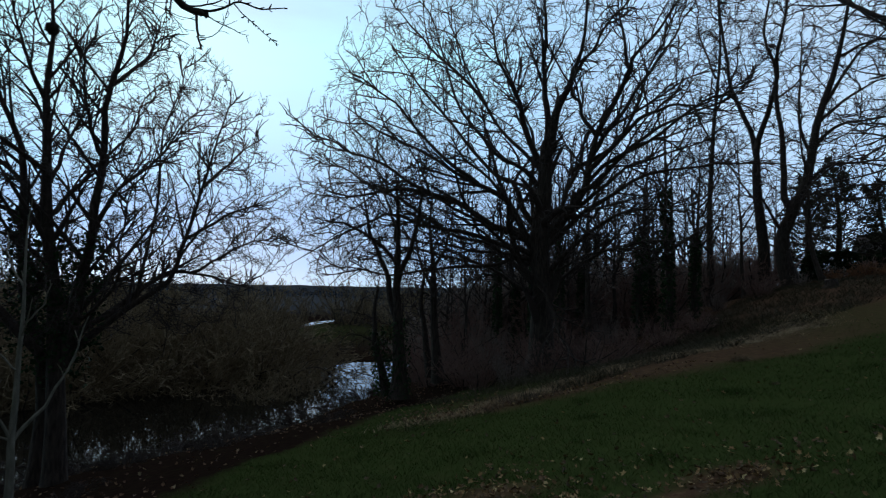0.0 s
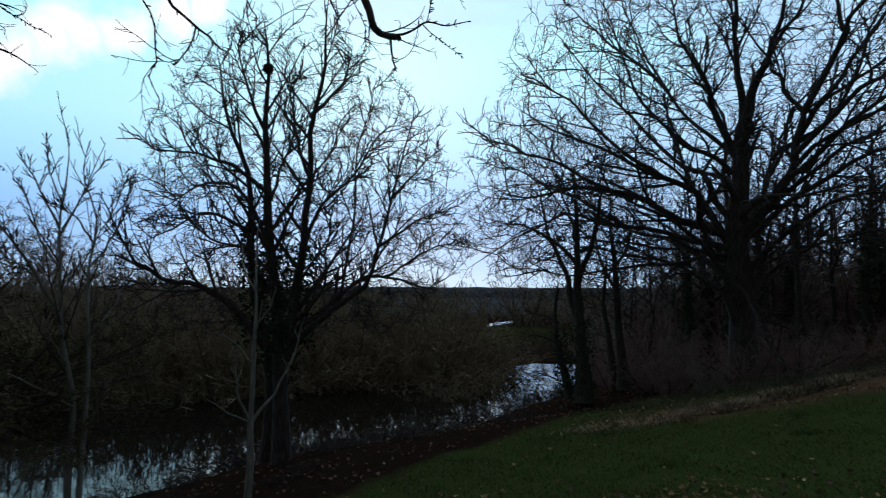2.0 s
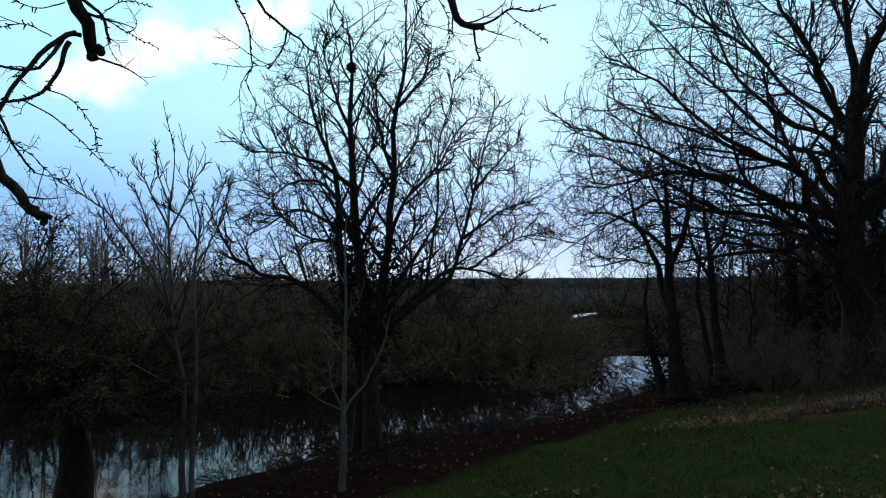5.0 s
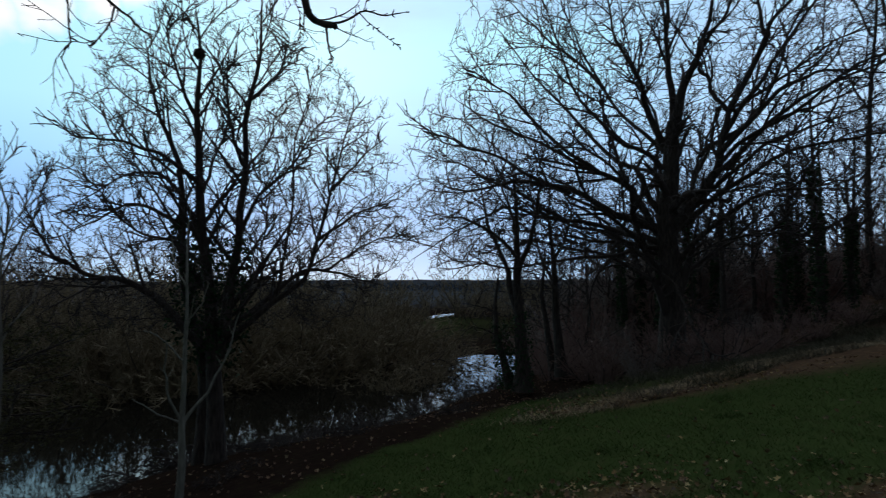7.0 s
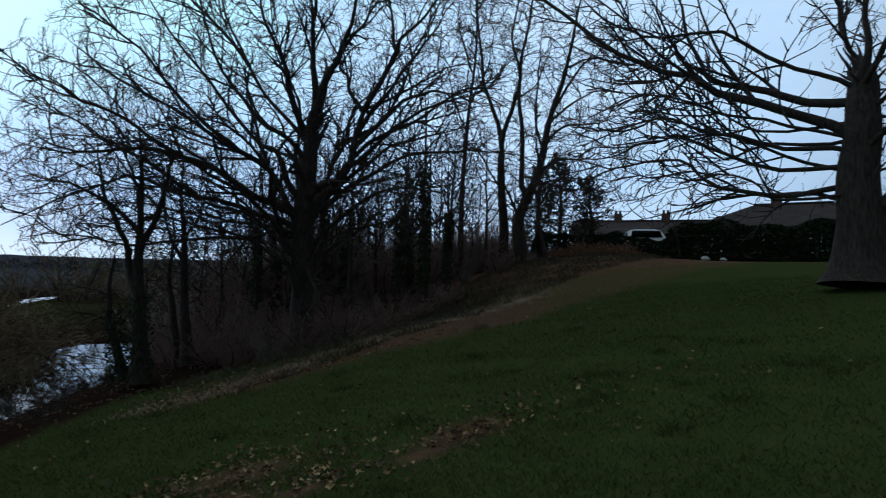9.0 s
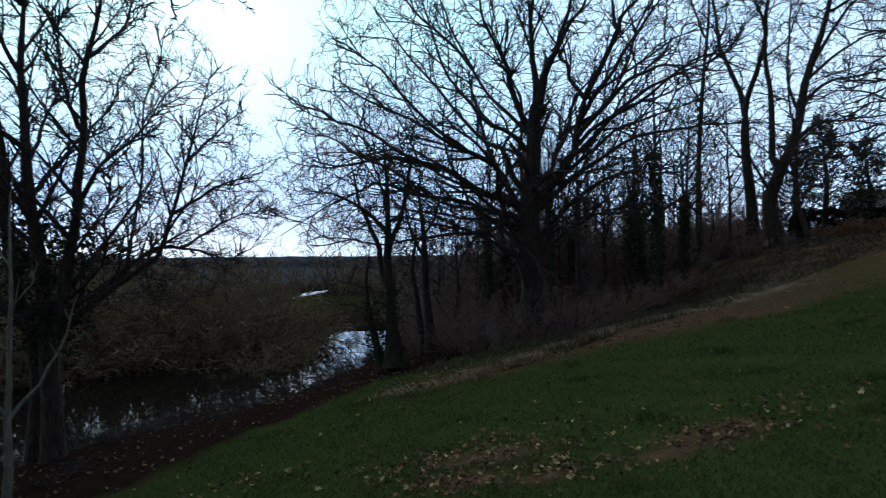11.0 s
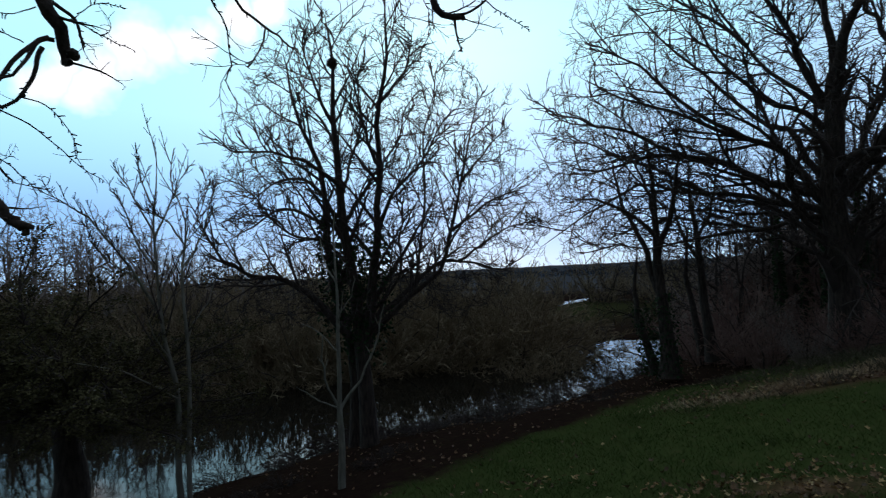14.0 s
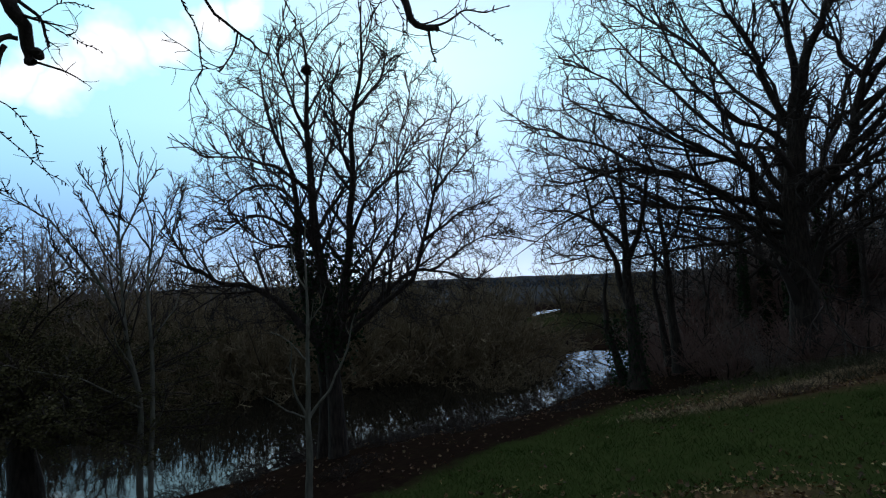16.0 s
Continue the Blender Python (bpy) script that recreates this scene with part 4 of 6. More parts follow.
lawn_tree = plant(-6.60, -0.90, -1.10)
limb(lawn_tree, 0.340, 0.200, (0.00, 0.00, 0.00), (0.05, -0.01, 2.60), (0.09, -0.11, 5.10), (0.17, -0.23, 7.60))
limb(lawn_tree, 0.075, 0.030, (0.09, -0.11, 5.30), (1.27, -1.79, 5.80), (2.17, -3.32, 5.20), (2.43, -3.52, 4.53), (2.51, -3.59, 4.22), (2.56, -3.62, 4.10))
limb(lawn_tree, 0.060, 0.036, (0.09, -0.11, 4.30), (1.62, -0.73, 4.70), (3.17, -1.47, 4.08), (3.35, -1.59, 3.82), (3.47, -1.67, 3.54), (3.57, -1.74, 3.37), (3.68, -1.82, 3.26))
limb(lawn_tree, 0.100, 0.020, (0.13, -0.17, 6.30), (1.80, -2.36, 6.70), (2.54, -4.28, 5.70), (3.20, -5.38, 5.20), (3.69, -6.26, 5.00))
limb(lawn_tree, 0.015, 0.008, (2.48, -3.56, 4.18), (2.36, -3.53, 4.05), (2.23, -3.49, 3.84), (2.09, -3.51, 3.59), (2.05, -3.49, 3.48), (1.92, -3.52, 3.24))
limb(lawn_tree, 0.014, 0.006, (2.50, -3.58, 4.17), (2.44, -3.52, 4.14), (2.31, -3.55, 3.95), (2.25, -3.51, 3.88), (2.05, -3.49, 3.85))
limb(lawn_tree, 0.015, 0.006, (2.46, -3.54, 4.12), (2.43, -3.51, 3.96), (2.37, -3.47, 3.82), (2.29, -3.41, 3.74), (2.16, -3.32, 3.68))
limb(lawn_tree, 0.012, 0.006, (2.48, -3.56, 4.41), (2.58, -3.64, 4.32), (2.60, -3.66, 4.22), (2.62, -3.68, 4.16))
limb(lawn_tree, 0.004, 0.002, (2.58, -3.64, 4.31), (2.68, -3.73, 4.24), (2.81, -3.86, 4.17))
limb(lawn_tree, 0.013, 0.006, (2.69, -2.35, 4.17), (2.79, -2.42, 3.99), (2.87, -2.47, 3.80), (2.95, -2.53, 3.61), (3.01, -2.57, 3.52))
limb(lawn_tree, 0.004, 0.002, (3.01, -2.57, 3.52), (3.11, -2.65, 3.49), (3.19, -2.72, 3.46))
limb(lawn_tree, 0.012, 0.004, (2.54, -4.28, 5.70), (2.61, -4.54, 4.77), (2.68, -4.64, 4.31), (2.78, -4.79, 4.15), (2.83, -4.87, 4.06), (2.88, -4.95, 4.01))
limb(lawn_tree, 0.006, 0.003, (2.78, -4.79, 4.15), (2.77, -4.77, 4.05), (2.75, -4.73, 3.97), (2.73, -4.70, 3.91))
limb(lawn_tree, 0.007, 0.003, (2.47, -4.07, 5.70), (2.59, -4.52, 4.57), (2.63, -4.57, 4.29), (2.64, -4.59, 4.10), (2.67, -4.62, 3.91), (2.66, -4.62, 3.77))
limb(lawn_tree, 0.006, 0.003, (2.79, -4.72, 5.50), (2.87, -4.93, 4.72), (2.92, -5.02, 4.33), (2.94, -5.06, 4.18), (2.97, -5.13, 4.08))
limb(lawn_tree, 0.006, 0.003, (3.03, -5.16, 5.40), (3.16, -5.30, 4.73), (3.21, -5.43, 4.38), (3.22, -5.45, 4.25))
limb(lawn_tree, 0.030, 0.018, (3.20, -5.38, 5.20), (3.38, -5.45, 4.84), (3.41, -5.56, 4.51), (3.43, -5.61, 4.38), (3.45, -5.69, 4.32), (3.46, -5.76, 4.31))
limb(lawn_tree, 0.010, 0.003, (3.44, -5.67, 4.33), (3.48, -5.81, 4.35), (3.50, -5.93, 4.42), (3.52, -6.08, 4.39), (3.54, -6.22, 4.43))
limb(lawn_tree, 0.009, 0.004, (3.45, -5.71, 4.31), (3.46, -5.72, 4.19), (3.46, -5.75, 4.09))
limb(lawn_tree, 0.004, 0.002, (3.50, -5.91, 4.41), (3.52, -6.02, 4.31), (3.54, -6.17, 4.19))
limb(lawn_tree, 0.004, 0.002, (3.50, -5.93, 4.42), (3.50, -5.96, 4.53), (3.51, -5.99, 4.68))
limb(lawn_tree, 0.004, 0.002, (3.33, -5.33, 4.84), (3.40, -5.53, 4.43), (3.41, -5.56, 4.21))
limb(lawn_tree, 0.005, 0.002, (2.29, -3.41, 3.74), (2.39, -3.49, 3.68), (2.52, -3.59, 3.54), (2.60, -3.66, 3.43), (2.69, -3.74, 3.36))
limb(lawn_tree, 0.004, 0.002, (2.37, -3.47, 3.82), (2.48, -3.56, 3.77), (2.56, -3.63, 3.62), (2.58, -3.64, 3.48))
limb(lawn_tree, 0.005, 0.002, (2.16, -3.32, 3.68), (2.25, -3.38, 3.52), (2.36, -3.46, 3.40), (2.44, -3.52, 3.27))
limb(lawn_tree, 0.004, 0.002, (2.39, -3.49, 4.13), (2.29, -3.41, 4.17), (2.18, -3.34, 4.11))
limb(lawn_tree, 0.004, 0.002, (2.44, -3.52, 4.35), (2.33, -3.44, 4.28), (2.22, -3.36, 4.30), (2.14, -3.31, 4.24))
limb(lawn_tree, 0.004, 0.002, (2.59, -3.65, 4.35), (2.68, -3.73, 4.44), (2.77, -3.82, 4.43))

HANG = [lv(3, 0.45, 1.0, 0.0, 0.8, -0.10, 0.22, 10, 0.3, 0.0030, 0.0016, 0.40, 0.3),
        lv(4, 0.15, 1.0, 0.0, 0.9, -0.03, 0.2, 5, 0.6, 0.0019, 0.0012, 0.11, 0.4)]



def great_shape(mains, rng):
    return np.concatenate([in_crown(5200, rng, [2.2, 3.0, 5.8, 8.0, 9.4, 12.0, 13.6], [6.0, 6.9, 6.6, 5.7, 4.8, 2.8, 0.6], [3.4, 4.0, 5.2, 5.4, 5.0, 3.0, 0.6], 4.4),
                           round_limbs(mains, rng, 1200, 0.35)])


def bank_shape(mains, rng):
    return np.concatenate([in_crown(3300, rng, [2.5, 3.3, 3.8, 4.6, 5.6, 6.3, 6.9, 7.7, 8.1], [2.4, 2.9, 2.9, 2.6, 2.35, 2.1, 1.8, 1.1, 0.6], [2.4, 2.9, 3.4, 3.4, 2.9, 2.6, 1.8, 0.8, 0.6], 2.3),
                           round_limbs(mains, rng, 500, 0.25)])


def about(n, size, lo=0.3):
    return lambda mains, rng: round_limbs(mains, rng, n, size, lo)


SPREADING = [lv(10, 0.18, 0.97, 0.36, 0.66, 0.05, 0.09, 9, 0.62, 0.022, 0.010, 1.0, 0.6),
             lv(6, 0.15, 1.0, 0.45, 0.75, 0.04, 0.15, 6, 0.6, 0.013, 0.008, 0.6, 0.5)]
UPSWEPT = [lv(13, 0.2, 0.97, 0.30, 0.72, 0.10, 0.055, 8, 0.6, 0.014, 0.007, 0.8, 0.7),
           lv(6, 0.15, 1.0, 0.46, 0.70, 0.10, 0.10, 6, 0.62, 0.0085, 0.0056, 0.4, 0.5)]
great = grow(great_tree, "great_tree", "large spreading bare tree with dark fissured trunk above the river", 11, SPREADING, wig=0.014,
             crown=(great_shape, dict(step=0.14, kill=0.205, reach=1.0, tip=0.0074, inertia=0.8, rise=0.05, power=2.2, twigs=1, length=0.30, spread=0.9, lift=0.06, coarse=0, fork=2)))
bank = grow(bank_tree, "bank_tree", "bare many-stemmed tree with a dark nest on the river bank", 12, UPSWEPT, wig=0.012,
            crown=(bank_shape, dict(step=0.09, kill=0.165, reach=0.8, tip=0.0053, inertia=0.8, rise=0.14, power=2.2, twigs=2, length=0.19, spread=0.95, lift=0.12, coarse=0, fork=2)))
YOUNG = [lv(12, 0.3, 1.0, 0.22, 0.55, 0.2, 0.06, 6, 0.5, 0.0065, 0.0042, 0.3),
         lv(4, 0.15, 1.0, 0.45, 0.6, 0.12, 0.09, 4, 0.7, 0.0045, 0.0034, 0.15)]
SAPLING = [lv(3, 0.45, 1.0, 0.2, 0.6, 0.15, 0.07, 5, 0.5, 0.006, 0.004, 0.2)]
EDGE = dict(step=0.2, kill=0.33, reach=2.2, tip=0.011, inertia=1.1, power=2.1, rise=0.08, twigs=1, length=0.5, lift=0.05)
ALDER = dict(step=0.13, kill=0.2, reach=1.6, tip=0.007, inertia=1.2, power=2.1, rise=0.16, twigs=1, length=0.4, lift=0.1)
grow(sapling, "sapling", "young grey-barked bare sapling at the lawn edge", 13, SAPLING, BARK_GREY, TWIG_PALE, category="sapling", flare=False)
grow(slim_tree, "slim_tree", "slender pale bare young tree on the bank", 14, YOUNG, BARK_GREY, TWIG, category="sapling", flare=False)
grow(slim_tree_b, "slim_tree", "slender bare young tree with thin upright stem", 15, YOUNG, BARK_GREY, TWIG, category="sapling", flare=False)
alder_one = grow(alder, "alder_tree", "dark ivy-footed riverside tree with fine bare twigs", 16, [], crown=(about(1000, 0.6, 0.35), ALDER))
grow(alder_b, "alder_tree", "thin dark double-stemmed bare tree by the water", 17, [], crown=(about(800, 0.6, 0.35), ALDER))
grow(fork_tree, "forked_tree", "tall bare tree with a wide fork at the wood's edge", 18, [], crown=(about(900, 0.85), EDGE))
grow(sinuous_tree, "sinuous_tree", "thick-trunked bare tree bending to one side on the rise", 19, [], crown=(about(1500, 0.85), EDGE))
grow(leaning_tree, "leaning_tree", "thin leaning bare tree with dull bark on the rise", 20, [], crown=(about(350, 0.6), EDGE))
grow(tall_tree, "tall_tree", "tall straight bare tree at the wood's edge", 21, [], crown=(about(600, 0.8), EDGE))
grow(oak, "oak_tree", "broad bare oak with long low spreading limbs", 22, SPREADING, wig=0.02,
     crown=(about(1700, 0.5, 0.25), dict(step=0.13, kill=0.22, coarse=0, reach=1.0, tip=0.0075, inertia=1.0, power=2.1, rise=0.04, twigs=1, length=0.3, lift=0.05)))
lawn_root = grow(lawn_tree, "lawn_tree", "old tree on the lawn with broken stubs and hanging bare twigs", 23, HANG, BARK, BARK, wig=0.013, spurs=11)


def gz(x, y):
    return float(ground_z(x, y))


def leaf_quads(P, size, rng):
    """Small folded leaves at the points P."""
    n = len(P)
    a, b = unit(rng.normal(size=(n, 3))), rng.normal(size=(n, 3))
    b = unit(np.cross(a, b))
    s = (size * rng.uniform(0.6, 1.3, n))[:, None]
    V = np.stack([P - a * s * 0.5, P + b * s * 0.38, P + a * s * 0.55, P - b * s * 0.38], 1).reshape(-1, 3)
    return V, np.arange(n * 4).reshape(n, 4)


def ivy_on(root, line, radii, n, size, seed):
    """Evergreen ivy round a stem that follows line (local points)."""
    rng = np.random.default_rng(seed)
    P, R = resample(line, radii[0], radii[1], 20, rng, 0.0)
    k = rng.uniform(0, 18.999, n)
    i = k.astype(int)
    w = (k - i)[:, None]
    a = rng.uniform(0, 2 * np.pi, n)
    rad = (R[i] * rng.uniform(0.75, 1.5, n))[:, None]
    Q = P[i] * (1 - w) + P[i + 1] * w + rad * np.stack([np.cos(a), np.sin(a), 0.3 * rng.normal(size=n)], 1)
    tagged(part("ivy", make_mesh("ivy", *leaf_quads(Q, size, rng)), IVY, root, "dark green ivy leaves"), kind="stuff")


ivy_on(bank, [(-0.42, 0.35, 2.3), (-0.5, 0.4, 3.3), (-0.55, 0.45, 4.4)], (0.26, 0.16), 700, 0.07, 6)
ivy_on(bank, [(0.05, 0, 2.2), (0.2, -0.1, 3.2), (0.28, -0.2, 4.0)], (0.3, 0.14), 700, 0.07, 7)
ivy_on(bank, [(-0.05, 0, 1.9), (-0.2, 0, 3.0), (-0.25, 0, 3.9)], (0.3, 0.2), 800, 0.07, 8)
ivy_on(alder_one, [(-0.3, 0.2, 0.0), (-0.42, 0.25, 0.7), (-0.55, 0.35, 1.6)], (0.2, 0.15), 700, 0.07, 5)
ivy_on(alder_one, [(0.02, 0, 0.0), (0, 0, 0.8), (-0.03, 0, 1.9)], (0.24, 0.17), 600, 0.07, 9)

# ---------------------------------------------------------------- thickets


def thicket(name, label, seed, height, radius, stems, twig, lean=0.9, rt=0.006, category="shrub", group="", dens=(11, 7), droop=0.06):
    """A many-stemmed leafless shrub."""
    rng = np.random.default_rng(seed)
    root = tagged(new(name), label, category, group)
    a = rng.uniform(0, 2 * np.pi, stems)
    tilt = lean * np.sqrt(rng.uniform(0, 1, stems))
    base = np.stack([np.cos(a) * tilt * radius * 0.25, np.sin(a) * tilt * radius * 0.25, np.full(stems, -0.1)], 1)
    d = unit(np.stack([np.cos(a) * np.sin(tilt), np.sin(a) * np.sin(tilt), np.cos(tilt)], 1))
    L = (height * np.cos(tilt) ** 2 + radius * np.sin(tilt) ** 2) * rng.uniform(0.7, 1.1, stems)
    k = 6
    P = np.empty((stems, k, 3))
    p = base
    P[:, 0] = p
    for m in range(1, k):
        d = unit(d + rng.normal(0, 0.12, d.shape) + np.array([0, 0, -droop * m]) * (1 if droop > 0.1 else 1 / k))
        p = p + d * (L / (k - 1))[:, None]
        P[:, m] = p
    R = min(1.0, height / 2.2) * np.linspace(0.022, 0.008, k)[None] * rng.uniform(0.7, 1.6, (stems, 1))
    for s in range(min(stems, 8)):
        part("stem", make_mesh("stem", *tubes(P[s:s + 1], R[s:s + 1] * 1.3, 6)), BARK, root)
    P1, R1 = sprout(P, R, rng, dens[0], 0.1, 1.0, 0.33, 0.75, 0.02, 0.2, 3, 0.5, rt * 1.3, rt)
    P2, R2 = sprout(P1, R1, rng, dens[1], 0.1, 1.0, 0.45, 0.75, 0.0, 0.17, 2, 0.8, rt, rt * 0.7, 0.22)
    V, F = joined([tubes(P[8:], R[8:], 4), tubes(P1, R1, 3), tubes(P2, R2, 3)])
    tagged(part("tangle", make_mesh("tangle", V, F), twig, root, "tangle of bare twigs"), kind="stuff")
    return root


def put(src, x, y, turn=0.0, s=1.0, sz=None, sink=0.05):
    return copy_thing(src, pose(x, y, gz(x, y) - sink, 0, 0, turn) @ Matrix.Diagonal((s, s, sz or s, 1)))


def first(root, x, y, turn=0.0, s=1.0, sz=None, sink=0.05):
    root.matrix_basis = pose(x, y, gz(x, y) - sink, 0, 0, turn)
    root.scale = (s, s, sz or s)


rnd = random.Random(7)
WILLOW = "olive-brown leafless willow thicket on the far river bank"
will = [thicket("willow_thicket", WILLOW, 31 + k, 3.9, 3.0, 60, TWIG_OLIVE, 1.15, 0.016, group="riverside thickets", dens=(6, 4)) for k in range(3)]


def along(s, d):
    """A plan point s metres along the river and d from its near edge."""
    return -9.5 + 0.425 * s + 0.905 * d, 6.4 + 0.905 * s - 0.425 * d


n = 0
for row, (dist, gap, tall) in enumerate(((0.0, 1.9, 1.0), (2.6, 2.3, 1.06), (6.0, 2.7, 1.1))):
    a = -74.0
    while a < -11.5:
        b = a + rnd.uniform(-0.4, 0.4)
        top = float(np.interp(b, [-31, -23, -17, -12], [1.12, 1.02, 0.92, 0.66])) * tall * rnd.uniform(0.94, 1.06)
        r = float(np.interp(b, [-36, -22, -13], [22.8, 24.5, 26.6])) + float(np.interp(b, [-66, -54, -42], [8.5, 6.0, 0.0])) + dist + rnd.uniform(-0.5, 0.5)
        x, y = r * math.sin(radians(b)), r * math.cos(radians(b))
        if n < 3:
            first(will[n], x, y, rnd.uniform(0, 360), 0.95, top * 0.95, sink=0.1)
        else:
            put(will[n % 3], x, y, rnd.uniform(0, 360), 0.95, top * 0.95, sink=0.1)
        n += 1
        a += gap * 1.55
for a, r, size in ((-13.7, 21.6, 0.46), (-15.4, 20.6, 0.42), (-17.4, 20.8, 0.5), (-12.9, 23.4, 0.5)):
    put(will[n % 3], r * math.sin(radians(a)), r * math.cos(radians(a)), 97 * n, size, size * 0.85, sink=0.0)
    n += 1
low = [thicket("far_thicket", "dull brown leafless scrub on the flood plain", 35 + k, 3.6, 3.2, 26, TWIG_OLIVE, 0.8, 0.018, group="scrub on the plain", dens=(4, 3)) for k in range(2)]
for i in range(12):
    x, y = along(-24 + 4.0 * i, -19.5 - 1.5 * (i % 3))
    if i < 2:
        first(low[i], x, y, 50 * i, 1.15)
    else:
        put(low[i % 2], x, y, 50 * i, rnd.uniform(1.25, 1.6))
n = 2
for i in range(56):
    a = -rnd.uniform(-2, 66)
    dist = rnd.uniform(38, 80)
    x, y = dist * math.sin(radians(a)), dist * math.cos(radians(a))
    if -17 < a < -10 and dist < 72 or float(river_d(x, y)) > -9 or dist < 40:
        continue
    s, turn = rnd.uniform(0.95, 1.4), rnd.uniform(0, 360)
    if n < 2:
        first(low[n], x, y, turn, s)
    else:
        put(low[n % 2], x, y, turn, s)
    n += 1

SCRUB = "brown leafless undergrowth at the wood's edge"
scrub = [thicket("undergrowth", SCRUB, 41 + k, 2.4, 1.8, 38, TWIG_BROWN if k == 2 else TWIG_RED, 0.7, 0.009, group="woodland undergrowth", dens=(6, 4)) for k in range(3)]
n = 0
for row, line in ((0, 19.6), (1, 22.2), (2, 25.5)):
    for i in range(13):
        x = -1.2 + 1.35 * i + rnd.uniform(-0.5, 0.5) + 0.4 * row
        y = line + rnd.uniform(-0.6, 0.6) + 0.3 * max(0.0, x - 8)
        if river_d(x, y) < 1.6 or x > 11.2 + 2.4 * row:
            continue
        s, turn = rnd.uniform(0.8, 1.2) * (0.62, 1.4, 1.75)[row], rnd.uniform(0, 360)
        if n < 3:
            first(scrub[n], x, y, turn, s)
        else:
            put(scrub[n % 3], x, y, turn, s)
        n += 1

for x, y, s in ((13.4, 27.0, 1.5), (14.6, 27.8, 1.6), (12.2, 26.6, 1.5), (15.6, 27.2, 1.25), (11.0, 26.8, 1.6), (12.2, 22.6, 0.8), (13.0, 23.4, 0.75), (11.6, 23.4, 0.85), (1.7, 14.0, 0.75), (3.4, 13.8, 0.75), (2.55, 13.9, 0.62), (1.0, 14.6, 0.8), (0.6, 15.4, 0.75), (2.4, 16.2, 0.9), (4.3, 14.9, 0.6), (5.2, 15.9, 0.65), (6.3, 16.5, 0.6), (7.6, 17.2, 0.55), (-0.3, 16.8, 0.8), (3.6, 16.9, 0.9)):
    put(scrub[int(x * 10) % 3], x, y, 100 * x, s)
bramble = thicket("bramble", "low dark brambles along the water's edge", 46, 1.05, 1.2, 46, TWIG, 1.25, 0.0055, "bramble", "bankside brambles", (4, 2), droop=0.13)
for i in range(24):
    x, y = along(3.6 + 0.75 * i, 0.9 + 0.7 * math.sin(2.3 * i))
    s, turn = rnd.uniform(0.85, 1.25) * (1.0 if i < 19 else 0.7), rnd.uniform(0, 360)
    if i == 0:
        first(bramble, x, y, turn, s)
    else:
        put(bramble, x, y, turn, s)

for i in range(13):
    x, y = along(4.3 + 0.36 * i, 0.75 + 0.45 * math.sin(3.1 * i))
    put(bramble, x, y, rnd.uniform(0, 360), rnd.uniform(0.75, 1.0), rnd.uniform(0.9, 1.35))
for i in range(16):
    x, y = along(-6.0 + 1.5 * i, 1.5 + 0.5 * math.sin(1.7 * i))
    put(bramble, x, y, rnd.uniform(0, 360), rnd.uniform(0.45, 0.65), rnd.uniform(0.3, 0.45))

copse = [thicket("copse_scrub", "grey-brown leafless scrub deep in the wood", 38 + k, 3.8, 2.6, 34, TWIG_BROWN, 0.32, 0.014, group="scrub in the wood", dens=(5, 4)) for k in range(2)]
for ob, a in zip(copse, (8.0, 17.0)):
    first(ob, 33 * math.sin(radians(a)), 33 * math.cos(radians(a)), 40, 0.8)
for i in range(13):
    a, dist = -2.5 + 1.3 * i, rnd.uniform(24, 29)
    put(copse[i % 2], dist * math.sin(radians(a)), dist * math.cos(radians(a)), 70 * i, rnd.uniform(0.9, 1.1) * (1.4 if a > 1.5 else 1.0))
for i in range(9):
    a, dist = 1.5 + 1.6 * i, rnd.uniform(29, 34)
    put(copse[i % 2], dist * math.sin(radians(a)), dist * math.cos(radians(a)), 50 * i, rnd.uniform(1.45, 1.8))
for i in range(16):
    a, dist = rnd.uniform(10, 29), rnd.uniform(31, 46)
    put(copse[i % 2], dist * math.sin(radians(a)), dist * math.cos(radians(a)), rnd.uniform(0, 360), rnd.uniform(0.55, 0.9))

for i in range(44):
    a = 1.5 + 0.6 * i
    dist = (26.5, 28.5)[i % 2] + rnd.uniform(-0.6, 0.6)
    size = float(np.interp(a, [2, 12, 27], [1.2, 1.0, 0.72])) * rnd.uniform(0.9, 1.12)
    put(copse[i % 2], dist * math.sin(radians(a)), dist * math.cos(radians(a)), 83 * i, size * 0.9, size)
for i in range(20):
    x, y = along(-0.5 + 0.55 * i, rnd.uniform(1.8, 4.4))
    put(bramble, x, y, rnd.uniform(0, 360), rnd.uniform(0.22, 0.42), sink=0.02)

# evergreen bush leaning over the water


